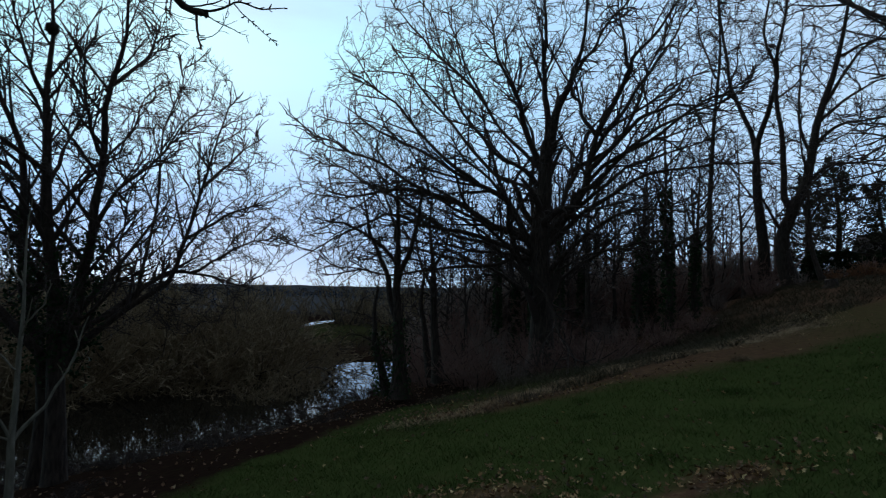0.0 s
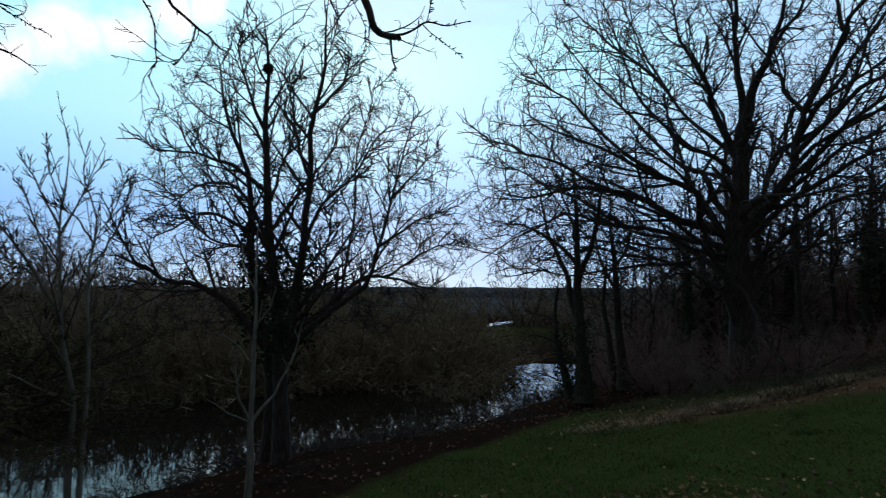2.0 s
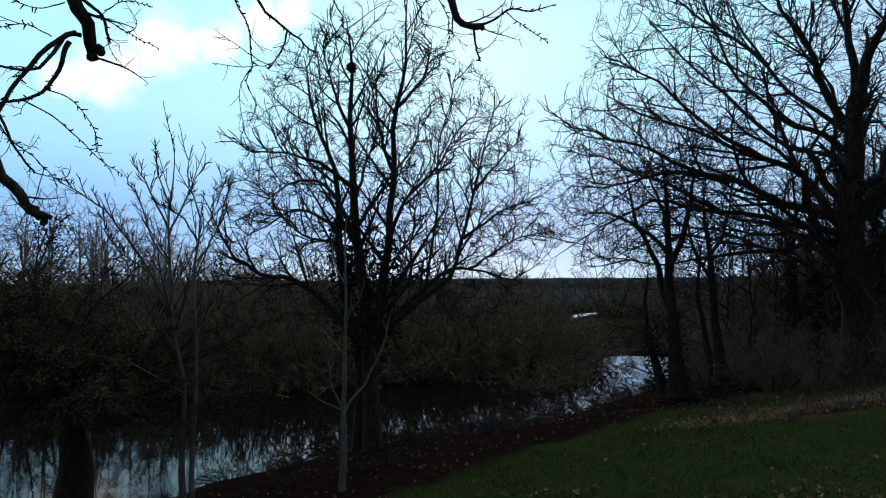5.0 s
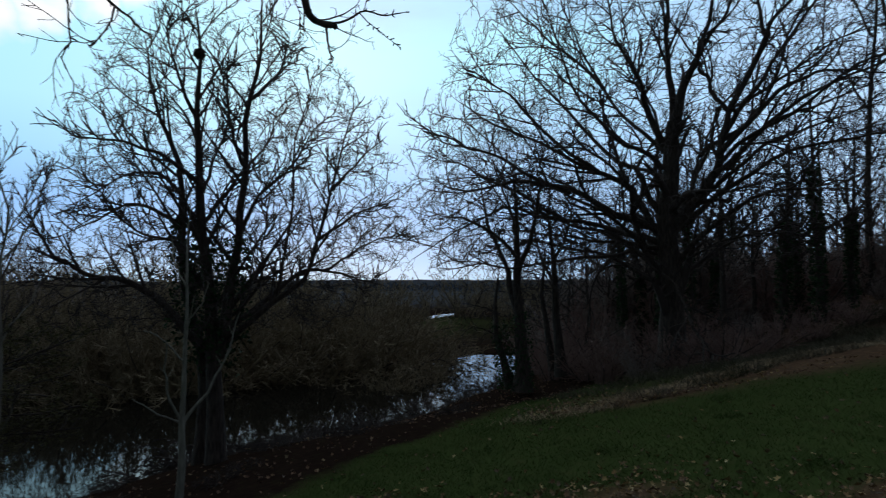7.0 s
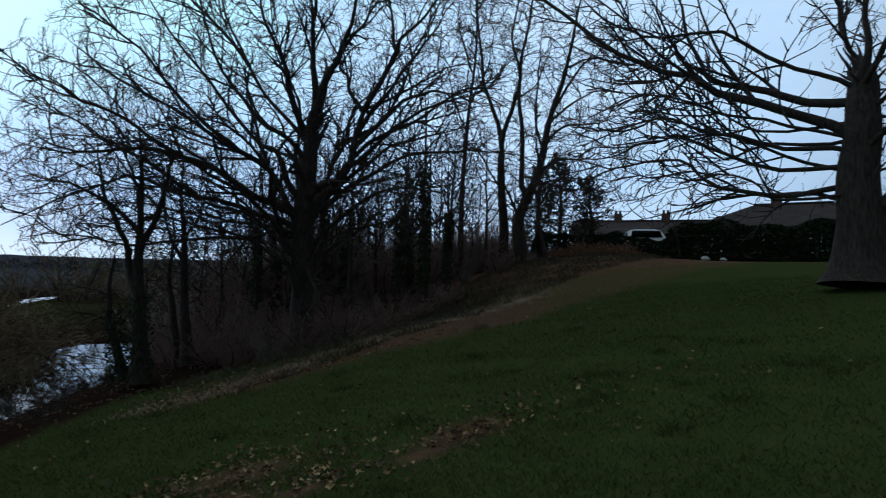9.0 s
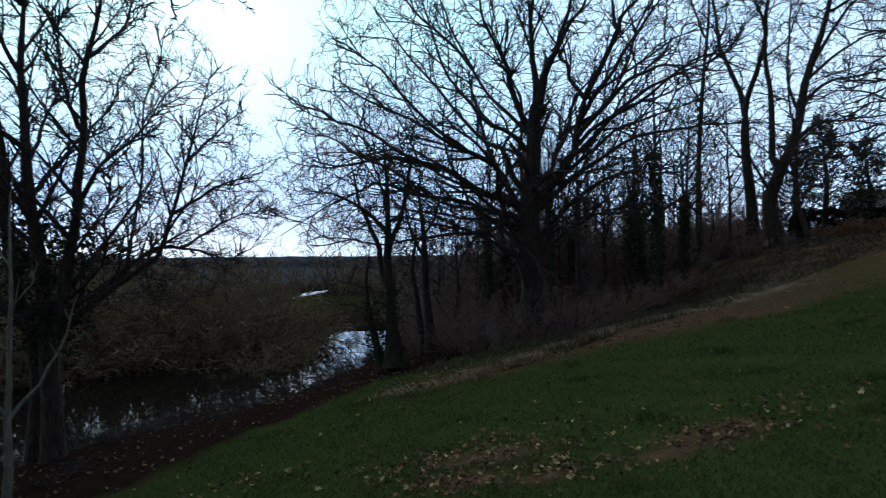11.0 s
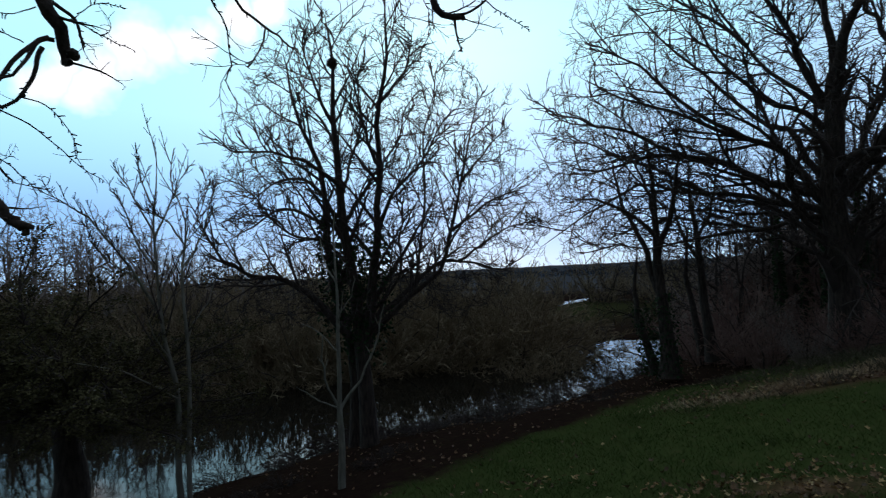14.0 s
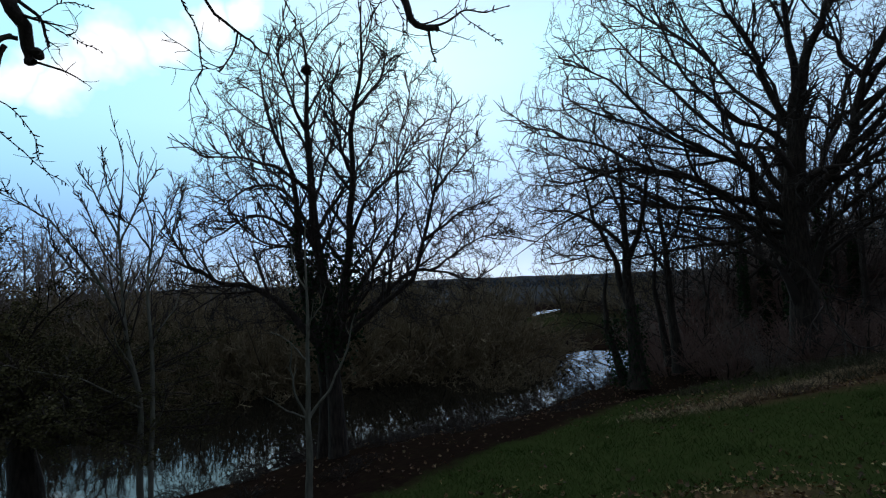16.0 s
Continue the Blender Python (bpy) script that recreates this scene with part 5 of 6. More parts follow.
def evergreen(name, label, seed, trunk_h, radius, height, leaves, size, group=""):
    rng = np.random.default_rng(seed)
    root = tagged(new(name), label, "bush", group)
    P, R = resample([(0, 0, -0.15), (0.05, 0.05, trunk_h * 0.5), (0, 0, trunk_h), (0.1, 0, trunk_h + height * 0.6)], 0.3, 0.06, 14, rng, 0.01)
    R[:2] *= 1.3
    part("trunk", make_mesh("trunk", *tubes(P[None], R[None], 10)), BARK, root)
    P1, R1 = sprout(P[None], R[None], rng, 46, 0.72, 0.98, 0.0, 1.15, 0.05, 0.13, 7, 0.3, 0.02, 0.008, radius, 0.0)
    P1[:, :, 2] = np.maximum(P1[:, :, 2], P1[:, :1, 2] - 0.3)
    P2, R2 = sprout(P1, R1, rng, 14, 0.15, 1.0, 0.4, 0.8, 0.0, 0.15, 5, 0.5, 0.007, 0.004, 0.3)
    P2[:, :, 2] = np.maximum(P2[:, :, 2], P2[:, :1, 2] - 0.12)
    P3, R3 = sprout(P2, R2, rng, 5, 0.1, 1.0, 0.5, 0.7, -0.02, 0.15, 3, 0.6, 0.005, 0.003, 0.15)
    V, F = joined([tubes(P1, R1, 5), tubes(P2, R2, 3), tubes(P3, R3, 3)])
    tagged(part("branchwork", make_mesh("branchwork", V, F), TWIG, root, "dense dark branches"), kind="stuff")
    i = rng.integers(0, len(P3), leaves)
    w = rng.uniform(0.1, 1.0, (leaves, 1))
    Q = P3[i, 0] * (1 - w) + P3[i, 2] * w + rng.normal(0, 0.03, (leaves, 3))
    tagged(part("foliage", make_mesh("foliage", *leaf_quads(Q, size, rng)), FOLIAGE, root, "dark olive-green leaves"), kind="stuff")
    return root


FOLIAGE = surface("olive_foliage", speckle((0.062, 0.053, 0.025), (0.112, 0.092, 0.044), (0.075, 0.068, 0.032), 1.2, 9), 0.95, spec=0.05)
bush = evergreen("evergreen_bush", "dense dark olive bush with thick trunk leaning over river", 51, 1.65, 1.9, 0.5, 52000, 0.032)
first(bush, -7.85, 4.87, 20, 1.05, 0.9)

# ---------------------------------------------------------------- woods


def wood_tree(name, label, seed, h, r, ivy=0.0, group="", twigs=None, n=7, flat=False):
    rng = np.random.default_rng(seed)
    tr = plant(0, 10, 0)
    tr["at"], tr["turn"] = (0, 0, 0), 0.0
    lx, ly = rng.normal(0, 0.03 * h, 2)
    trunk = [(0, 0, -0.2), (lx * 0.2, ly * 0.2, h * 0.3), (lx * 0.6, ly * 0.6, h * 0.6), (lx, ly, h)]
    limb(tr, r, 0.02, *trunk)
    for k in range(n):
        u = 0.35 + 0.55 * k / n + rng.uniform(-0.03, 0.03)
        a = rng.uniform(0, 2 * np.pi)
        out = h * rng.uniform(0.10, 0.2) * (1.25 - u)
        p0 = np.array([lx * u, ly * u, h * u])
        d = np.array([math.cos(a), math.sin(a), 0.0])
        limb(tr, r * (1.0 - u) * 0.7 + 0.012, 0.012, p0, p0 + d * out * 0.8 + (0, 0, h * 0.09), p0 + d * out * 1.5 + (0, 0, h * 0.22))
    root = grow(tr, name, label, seed, [], group=group, wig=0.015, crown=twigs or WOODY)
    root.matrix_basis = Matrix()
    if ivy:
        ivy_on(root, [(0, 0, 0.0), (lx * 0.2, ly * 0.2, h * 0.3), (lx * 0.7 * ivy, ly * 0.7 * ivy, h * ivy)], (0.23, 0.15), int(2000 * ivy), 0.13, seed)
    return root


WOODY = (about(220, 0.55), dict(step=0.22, kill=0.34, reach=1.8, tip=0.010, inertia=1.1, rise=0.15, power=2.1, twigs=1, length=0.5, lift=0.1, fork=0))
FARRY = (about(230, 0.9, 0.15), dict(step=0.3, kill=0.42, reach=2.0, tip=0.013, inertia=0.9, rise=0.1, power=2.2, twigs=1, length=0.6, lift=0.1, fork=0))
wood = [wood_tree("woodland_tree", "tall thin ivy-clad tree in the wood", 61, 8.8, 0.16, 0.62, "woodland trees"),
        wood_tree("woodland_tree", "tall thin bare tree in the wood", 62, 9.4, 0.14, 0.0, "woodland trees"),
        wood_tree("woodland_tree", "tall dark ivy-clad tree in the wood", 63, 7.8, 0.18, 0.5, "woodland trees"),
        wood_tree("woodland_tree", "thin bare tree in the wood", 64, 8.2, 0.11, 0.0, "woodland trees")]


def polar(right_deg, dist):
    """A plan point at an angle to the right of straight ahead."""
    return dist * math.sin(radians(right_deg)), dist * math.cos(radians(right_deg))


# the stems that stand clear at the edge of the wood: angle, distance, kind
edge = [(14.4, 24, 1), (16.6, 26, 3), (18.8, 24.5, 2), (20.0, 27, 2), (21.4, 24, 0), (23.6, 25.5, 2), (25.0, 28, 3), (27.6, 28, 3), (12.4, 26, 3), (5.5, 25, 0), (7.5, 26, 2), (9.0, 24.5, 0), (10.6, 27, 2), (11.5, 25, 0), (13.4, 26.5, 2)]
n = 0
made = set()
for a, dist, k in edge:
    x, y = polar(a, dist * 0.87)
    if k in made:
        put(wood[k], x, y, rnd.uniform(0, 360), rnd.uniform(0.8, 0.92))
    else:
        first(wood[k], x, y, rnd.uniform(0, 360), 0.88)
        made.add(k)
for i in range(18):
    x, y = polar(rnd.uniform(2, 30), rnd.uniform(32, 50))
    if river_d(x, y) > 1.0:
        put(wood[rnd.choice((1, 3, 3, 0))], x, y, rnd.uniform(0, 360), rnd.uniform(0.7, 1.0))

for a, dist, s in ((-5.5, 23, 0.62), (-3.8, 21, 0.55), (-2.0, 24, 0.66), (-0.5, 22, 0.6), (1.2, 25, 0.7), (2.6, 22, 0.62), (4.2, 24, 0.7), (5.6, 23, 0.72), (-4.6, 25, 0.75), (-1.2, 26, 0.8), (0.4, 24, 0.74), (1.9, 27, 0.85), (3.4, 26, 0.8), (5.0, 27, 0.85), (6.6, 24, 0.85), (8.2, 25, 0.9), (10.2, 24, 0.85)):
    x, y = polar(a, dist)
    if river_d(x, y) > 0.5:
        put(wood[(1, 3)[int(dist) % 2]], x, y, rnd.uniform(0, 360), s)
for i in range(12):
    x, y = polar(8.5 + 1.5 * i + rnd.uniform(-0.4, 0.4), rnd.uniform(26, 32))
    put(wood[(0, 1, 2, 3)[i % 4]], x, y, rnd.uniform(0, 360), rnd.uniform(0.8, 1.0))
for i in range(14):
    x, y = polar(rnd.uniform(7, 24), rnd.uniform(26, 38))
    if river_d(x, y) > 1.5:
        put(wood[(1, 3)[i % 2]], x, y, rnd.uniform(0, 360), rnd.uniform(0.55, 0.9))

# bare wood across the river
far = [wood_tree("far_tree", "bare brown tree in the wood across the river", 71 + k, 8.5, 0.17, 0.0, "trees across the river", FARRY, 10) for k in range(3)]
for ob in far:
    for part_ in ob.children:
        if part_.name.startswith(("crown", "limb", "trunk")):
            part_.data.materials.clear()
            part_.data.materials.append(TWIG_FAR)
n = 0
for i in range(84):
    a = -rnd.uniform(42, 70)
    dist = rnd.uniform(30, 46)
    x, y = polar(a, dist)
    s, turn = rnd.uniform(0.82, 1.0) * (1.0 - 0.4 * float(sst(-55, -42, a))), rnd.uniform(0, 360)
    if n < 3:
        first(far[n], x, y, turn, s)
    else:
        put(far[n % 3], x, y, turn, s)
    n += 1
for i in range(18):
    a = -rnd.uniform(-6, 60)
    dist = rnd.uniform(80, 200)
    x, y = polar(a, dist)
    if -16 < a < -10:
        continue
    put(far[i % 3], x, y, rnd.uniform(0, 360), rnd.uniform(0.3, 0.42))
for i in range(20):
    a = -rnd.uniform(-6, 64)
    dist = rnd.uniform(110, 330)
    x, y = polar(a, dist)
    put(low[i % 2], x, y, rnd.uniform(0, 360), rnd.uniform(0.8, 1.05), sink=0.3)

# air haze over the far trees is painted into this base colour as blue-grey
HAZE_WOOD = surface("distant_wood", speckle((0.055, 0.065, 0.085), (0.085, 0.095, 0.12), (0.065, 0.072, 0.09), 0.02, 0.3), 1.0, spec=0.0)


def distant_wood(label, seed, a0, a1, near, deep, crowns, tall):
    """Ragged tree tops along the skyline, a few hundred metres off."""
    rng = np.random.default_rng(seed)
    a = np.radians(rng.uniform(a0, a1, crowns))
    dist = near + deep * rng.uniform(0, 1, crowns)
    cx, cy = dist * np.sin(a), dist * np.cos(a)
    high = tall * (0.7 + 0.22 * wave(cx, cy, 31.0, 0.4)) * rng.uniform(0.7, 1.25, crowns)
    k = 46
    u = rng.normal(size=(crowns, k, 3)) * np.array([2.2, 2.2, 1.0])
    u[..., 2] = rng.uniform(0, 1, (crowns, k)) ** 0.8
    u[..., :2] *= (1.15 - u[..., 2:3])
    Q = np.stack([cx[:, None] + u[..., 0], cy[:, None] + u[..., 1], ground_z(cx, cy)[:, None] + u[..., 2] * high[:, None]], -1).reshape(-1, 3)
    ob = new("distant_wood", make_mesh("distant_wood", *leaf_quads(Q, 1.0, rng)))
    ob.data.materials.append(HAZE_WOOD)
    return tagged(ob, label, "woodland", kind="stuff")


distant_wood("haze-tinted blue-grey line of distant woods beyond the flood plain", 75, -78, 8, 260, 160, 560, 4.2)

# ---------------------------------------------------------------- small things in the trees


def lump(name, seed, radius, squash, twigs, material, parent, centre, label):
    """A rough ball of woven twigs."""
    rng = np.random.default_rng(seed)
    c = unit(rng.normal(size=(twigs, 3))) * radius * rng.uniform(0.5, 1.0, (twigs, 1)) * np.array([1, 1, squash])
    d = unit(np.cross(c, rng.normal(size=(twigs, 3)))) * radius * 0.7
    P = np.stack([c - d, c, c + d], 1) + np.array(centre)
    return part(name, make_mesh(name, *tubes(P, np.full((twigs, 3), 0.007), 3)), material, parent, label)


nest = tagged(new("nest"), "old dark twig nest high in the riverside tree", "nest")
nest.matrix_world = pose(-5.35, 7.70, 5.14)
lump("cup", 81, 0.075, 1.1, 200, BARK, nest, (0, 0, 0), "woven dark twigs")
lump("lining", 82, 0.05, 0.4, 60, TWIG_OLIVE, nest, (0, 0, 0.04), "finer brown twigs")



def burr(root, x, y, z, radius, seed):
    """A knobbly swelling where a limb has broken off."""
    rng = np.random.default_rng(seed)
    bm = bmesh.new()
    bmesh.ops.create_icosphere(bm, subdivisions=2, radius=radius)
    for v in bm.verts:
        v.co *= float(rng.uniform(0.7, 1.25))
    bm.transform(root.matrix_basis.inverted() @ pose(x, y, z))
    part("burr", bm, BARK, root, "knobbly broken end", smooth=False)


burr(lawn_root, -3.35, 2.14, 3.01, 0.035, 120)
burr(lawn_root, -3.34, 2.15, 2.99, 0.023, 121)
burr(lawn_root, -5.31, 2.95, 2.21, 0.038, 122)
burr(lawn_root, -5.33, 2.92, 2.27, 0.034, 123)
burr(lawn_root, -5.29, 2.98, 2.16, 0.032, 124)
burr(lawn_root, -1.36, 3.31, 3.21, 0.018, 125)
burr(lawn_root, -3.47, 1.93, 2.73, 0.015, 126)

# ---------------------------------------------------------------- rise with houses


def box(bm, size, at, bevel=0.0, turn=0.0):
    r = bmesh.ops.create_cube(bm, size=1.0, matrix=pose(*at, 0, 0, turn) @ Matrix.Diagonal((*size, 1)))
    if bevel:
        es = list({e for v in r["verts"] for e in v.link_edges})
        bmesh.ops.bevel(bm, geom=es, offset=bevel, segments=2, affect="EDGES")
    return r


def boxed(size, at, bevel=0.0, turn=0.0):
    bm = bmesh.new()
    box(bm, size, at, bevel, turn)
    return bm


BRICK = surface("red_brick", speckle((0.085, 0.045, 0.035), (0.12, 0.062, 0.048), (0.08, 0.055, 0.046), 3, 30), 0.9, 0.3, 60)
ROOF = surface("brown_roof_tile", speckle((0.035, 0.023, 0.02), (0.055, 0.036, 0.03), (0.036, 0.032, 0.026), 1.5, 22), 1.0, 0.3, 30)
TRIM = surface("white_frame", speckle((0.68, 0.68, 0.66), (0.78, 0.78, 0.76), (0.6, 0.6, 0.57), 3, 30), 0.5)
GLASS = surface("window_glass", speckle((0.02, 0.022, 0.025), (0.03, 0.033, 0.036), (0.025, 0.026, 0.03), 2, 9), 0.08, spec=0.5)
CAR = surface("silver_paint", speckle((0.52, 0.54, 0.56), (0.6, 0.62, 0.64), (0.5, 0.52, 0.53), 1.0, 40), 0.25, spec=0.5)
RUBBER = surface("tyre_rubber", speckle((0.015, 0.015, 0.015), (0.025, 0.025, 0.025), (0.03, 0.028, 0.025), 6, 40), 0.9)
PLASTIC = surface("black_plastic", speckle((0.02, 0.02, 0.02), (0.03, 0.03, 0.03), (0.025, 0.025, 0.025), 5, 40), 0.6)
LAMP_RED = surface("lamp_red", speckle((0.3, 0.02, 0.02), (0.36, 0.03, 0.03), (0.28, 0.02, 0.02), 8, 40), 0.3)
STONE = surface("pale_stone", speckle((0.55, 0.54, 0.5), (0.68, 0.67, 0.62), (0.45, 0.46, 0.4), 5, 40), 0.85, 0.3, 40)


def house(name, label, x, y, turn, length, depth, eaves, ridge, hip=0.0, chimneys=()):
    z = gz(x, y)
    root = tagged(new(name), label, "house")
    root.matrix_world = pose(x, y, z, 0, 0, turn)
    part("wall", boxed((length, depth, eaves + 0.3), (0, 0, eaves / 2 - 0.15)), BRICK, root, "red brick walls", smooth=False)
    bm = bmesh.new()
    o, L, D = 0.35, length / 2, depth / 2
    low = [bm.verts.new(v) for v in ((-L - o, -D - o, eaves - 0.1), (L + o, -D - o, eaves - 0.1), (L + o, D + o, eaves - 0.1), (-L - o, D + o, eaves - 0.1))]
    top = [bm.verts.new((-L - o + hip, 0, ridge)), bm.verts.new((L + o - hip, 0, ridge))]
    for f in ((low[0], low[1], top[1], top[0]), (low[2], low[3], top[0], top[1]), (low[1], low[2], top[1]), (low[3], low[0], top[0]), low[::-1]):
        bm.faces.new(f)
    roof = part("roof", bm, ROOF, root, "brown tiled roof", smooth=False)
    ridge_bm = boxed((length + 2 * o - 2 * hip, 0.24, 0.16), (0, 0, ridge + 0.02), 0.05)
    part("ridge_tile", ridge_bm, ROOF, roof)
    part("gutter", boxed((length + 2 * o, 0.1, 0.1), (0, -D - o - 0.02, eaves - 0.08), 0.03), PLASTIC, root)
    for cx in chimneys:
        ch = part("chimney", boxed((0.6, 0.45, 0.9), (cx, 0, ridge + 0.1), 0.02), BRICK, root, "red brick chimney", smooth=False)
        for dx in (-0.15, 0.15):
            bm = bmesh.new()
            bmesh.ops.create_cone(bm, cap_ends=True, segments=12, radius1=0.1, radius2=0.08, depth=0.28, matrix=pose(cx + dx, 0, ridge + 0.68))
            part("chimney_pot", bm, BRICK, ch)
    k = max(2, int(length / 3))
    for i in range(k):
        wx_ = -L + (i + 0.5) * length / k
        win = part("window", boxed((1.2, 0.08, 1.1), (wx_, -D - 0.02, eaves * 0.55), 0.01), TRIM, root, "white framed window", smooth=False)
        for dx in (-0.28, 0.28):
            part("pane", boxed((0.48, 0.03, 0.94), (wx_ + dx, -D - 0.055, eaves * 0.55)), GLASS, win, smooth=False)
        part("sill", boxed((1.3, 0.16, 0.06), (wx_, -D - 0.08, eaves * 0.55 - 0.59), 0.01), TRIM, win)
    return root


face = math.degrees(math.atan2(-3.9, 4.5))
house("bungalow", "red brick bungalow with brown tiled roof behind the hedge", 31.3, 33.4, face, 11.0, 7.0, 2.0, 3.2, chimneys=(-2.5, 0.9))
house("bungalow", "brown-roofed brick bungalow with hipped roof behind the hedge", 37.0, 26.5, face - 14, 12.0, 8.0, 2.3, 4.1, 4.0, chimneys=(-1.0,))


def car(x, y, turn):
    """A silver estate car."""
    root = tagged(new("car"), "silver estate car parked behind the dark hedge", "car")
    root.matrix_world = pose(x, y, gz(x, y), 0, 0, turn)
    prof = [(-2.1, 0.45), (-2.12, 0.85), (-1.95, 1.05), (-1.6, 1.5), (-0.3, 1.56), (0.45, 1.5), (1.05, 1.02), (1.9, 0.9), (2.1, 0.68), (2.12, 0.4)]
    bm = bmesh.new()
    rows = []
    for w, s in ((-0.86, 0.93), (-0.6, 1.0), (0.6, 1.0), (0.86, 0.93)):
        rows.append([bm.verts.new((px_, w * (1.0 if pz < 1.1 else 0.8), 0.42 + (pz - 0.42) * s)) for px_, pz in prof])
    for a, b in zip(rows, rows[1:]):
        for i in range(len(prof)):
            j = (i + 1) % len(prof)
            bm.faces.new((a[i], a[j], b[j], b[i]))
    bm.faces.new(rows[0][::-1])
    bm.faces.new(rows[-1])
    bmesh.ops.recalc_face_normals(bm, faces=bm.faces)
    bmesh.ops.bevel(bm, geom=bm.edges[:], offset=0.04, segments=2, affect="EDGES")
    body = part("body", bm, CAR, root, "silver painted body")
    for name, p, q in (("windscreen", (0.52, 1.44), (1.0, 1.06)), ("rear_window", (-1.64, 1.42), (-1.9, 1.1))):
        bm = bmesh.new()
        off = 0.035 if p[0] > 0 else -0.035
        vs = [bm.verts.new(v) for v in ((p[0] + off, -0.6, p[1] + 0.02), (p[0] + off, 0.6, p[1] + 0.02), (q[0] + off, 0.68, q[1] + 0.02), (q[0] + off, -0.68, q[1] + 0.02))]
        bm.faces.new(vs)
        bmesh.ops.solidify(bm, geom=bm.faces[:], thickness=0.015)
        part(name, bm, GLASS, body)
    for sy in (-1, 1):
        part("side_window", boxed((1.9, 0.03, 0.3), (-0.5, sy * 0.77, 1.22), 0.01), GLASS, body)
        part("headlight", boxed((0.12, 0.3, 0.14), (2.06, sy * 0.6, 0.74), 0.03), GLASS, body)
        part("tail_light", boxed((0.08, 0.18, 0.3), (-2.07, sy * 0.7, 0.88), 0.02), LAMP_RED, body)
        for wx_ in (-1.3, 1.3):
            bm = bmesh.new()
            bmesh.ops.create_cone(bm, cap_ends=True, segments=20, radius1=0.31, radius2=0.31, depth=0.2, matrix=pose(wx_, sy * 0.78, 0.31, 90, 0, 0))
            wheel = part("wheel", bm, RUBBER, root)
            bm = bmesh.new()
            bmesh.ops.create_cone(bm, cap_ends=True, segments=16, radius1=0.19, radius2=0.19, depth=0.215, matrix=pose(wx_, sy * 0.78, 0.31, 90, 0, 0))
            part("rim", bm, CAR, wheel)
    return root


car(19.6, 21.7, 56)


HEDGE_LEAF = surface("hedge_leaf", speckle((0.008, 0.014, 0.006), (0.02, 0.028, 0.011), (0.014, 0.018, 0.008), 2.5, 14), 0.9, spec=0.1)


def hedge(name, label, x, y, turn, length, height, depth, seed):
    """A clipped evergreen hedge of short twigs and many small leaves."""
    rng = np.random.default_rng(seed)
    root = tagged(new(name), label, "hedge")
    root.matrix_world = pose(x, y, gz(x, y) - 0.05, 0, 0, turn)
    n = int(17000 * length * height / 10)
    u = rng.uniform(-1, 1, (n, 3))
    k = np.argmax(np.abs(u * np.array([0.8, 1.0, 0.9])), axis=1)
    u[np.arange(n), k] = np.sign(u[np.arange(n), k]) * rng.uniform(0.75, 1.05, n)
    top = height * (1 + 0.08 * np.sin(u[:, 0] * 5.0 + seed) + 0.05 * np.sin(u[:, 0] * 13.0))
    Q = np.stack([u[:, 0] * length / 2, u[:, 1] * depth / 2 * (1 - 0.15 * (u[:, 2] > 0.5)), (u[:, 2] * 0.5 + 0.5) * top], 1)
    tagged(part("foliage", make_mesh("foliage", *leaf_quads(Q, 0.13, rng)), HEDGE_LEAF, root, "small dark evergreen leaves"), kind="stuff")
    for i in range(int(length / 0.6)):
        p = np.array([-length / 2 + 0.3 + 0.6 * i, rng.normal(0, 0.08), 0])
        line = [p, p + (0.05, 0.03, height * 0.5), p + (rng.normal(0, 0.1), 0, height * 0.9)]
        P, R = resample(line, 0.03, 0.012, 6, rng, 0.02)
        part("stem", make_mesh("stem", *tubes(P[None], R[None], 5)), BARK, root)
    return root


hedge("hedge", "dark clipped evergreen hedge on the crest of the rise", 18.2, 20.0, -45, 3.6, 0.95, 1.0, 3)
hedge("hedge", "tall black-green hedge along the crest of the rise", 21.3, 16.7, -43, 6.8, 1.6, 1.2, 4)
hedge("hedge", "overgrown dark hedge in front of the houses", 17.8, 23.6, -40, 5.0, 1.5, 1.0, 5)


def marker(x, y, turn, s):
    bm = bmesh.new()
    box(bm, (0.42 * s, 0.2, 0.26 * s), (0, 0, 0.11 * s), 0.05)
    for v in bm.verts:
        v.co += Vector((0.02 * math.sin(v.co.z * 30 + s), 0.012 * math.cos(v.co.x * 25), 0))
    root = tagged(new("marker_stone"), "small whitish stone block on the lawn crest", "stone", "marker stones")
    root.matrix_world = pose(x, y, gz(x, y), 0, 0, turn)
    part("block", bm, STONE, root)


marker(19.2, 17.5, -40, 0.72)
marker(19.75, 17.1, -30, 0.6)


CONIFER = surface("dull_evergreen", speckle((0.04, 0.042, 0.026), (0.075, 0.07, 0.044), (0.07, 0.054, 0.036), 0.7, 6), 0.95, spec=0.05)


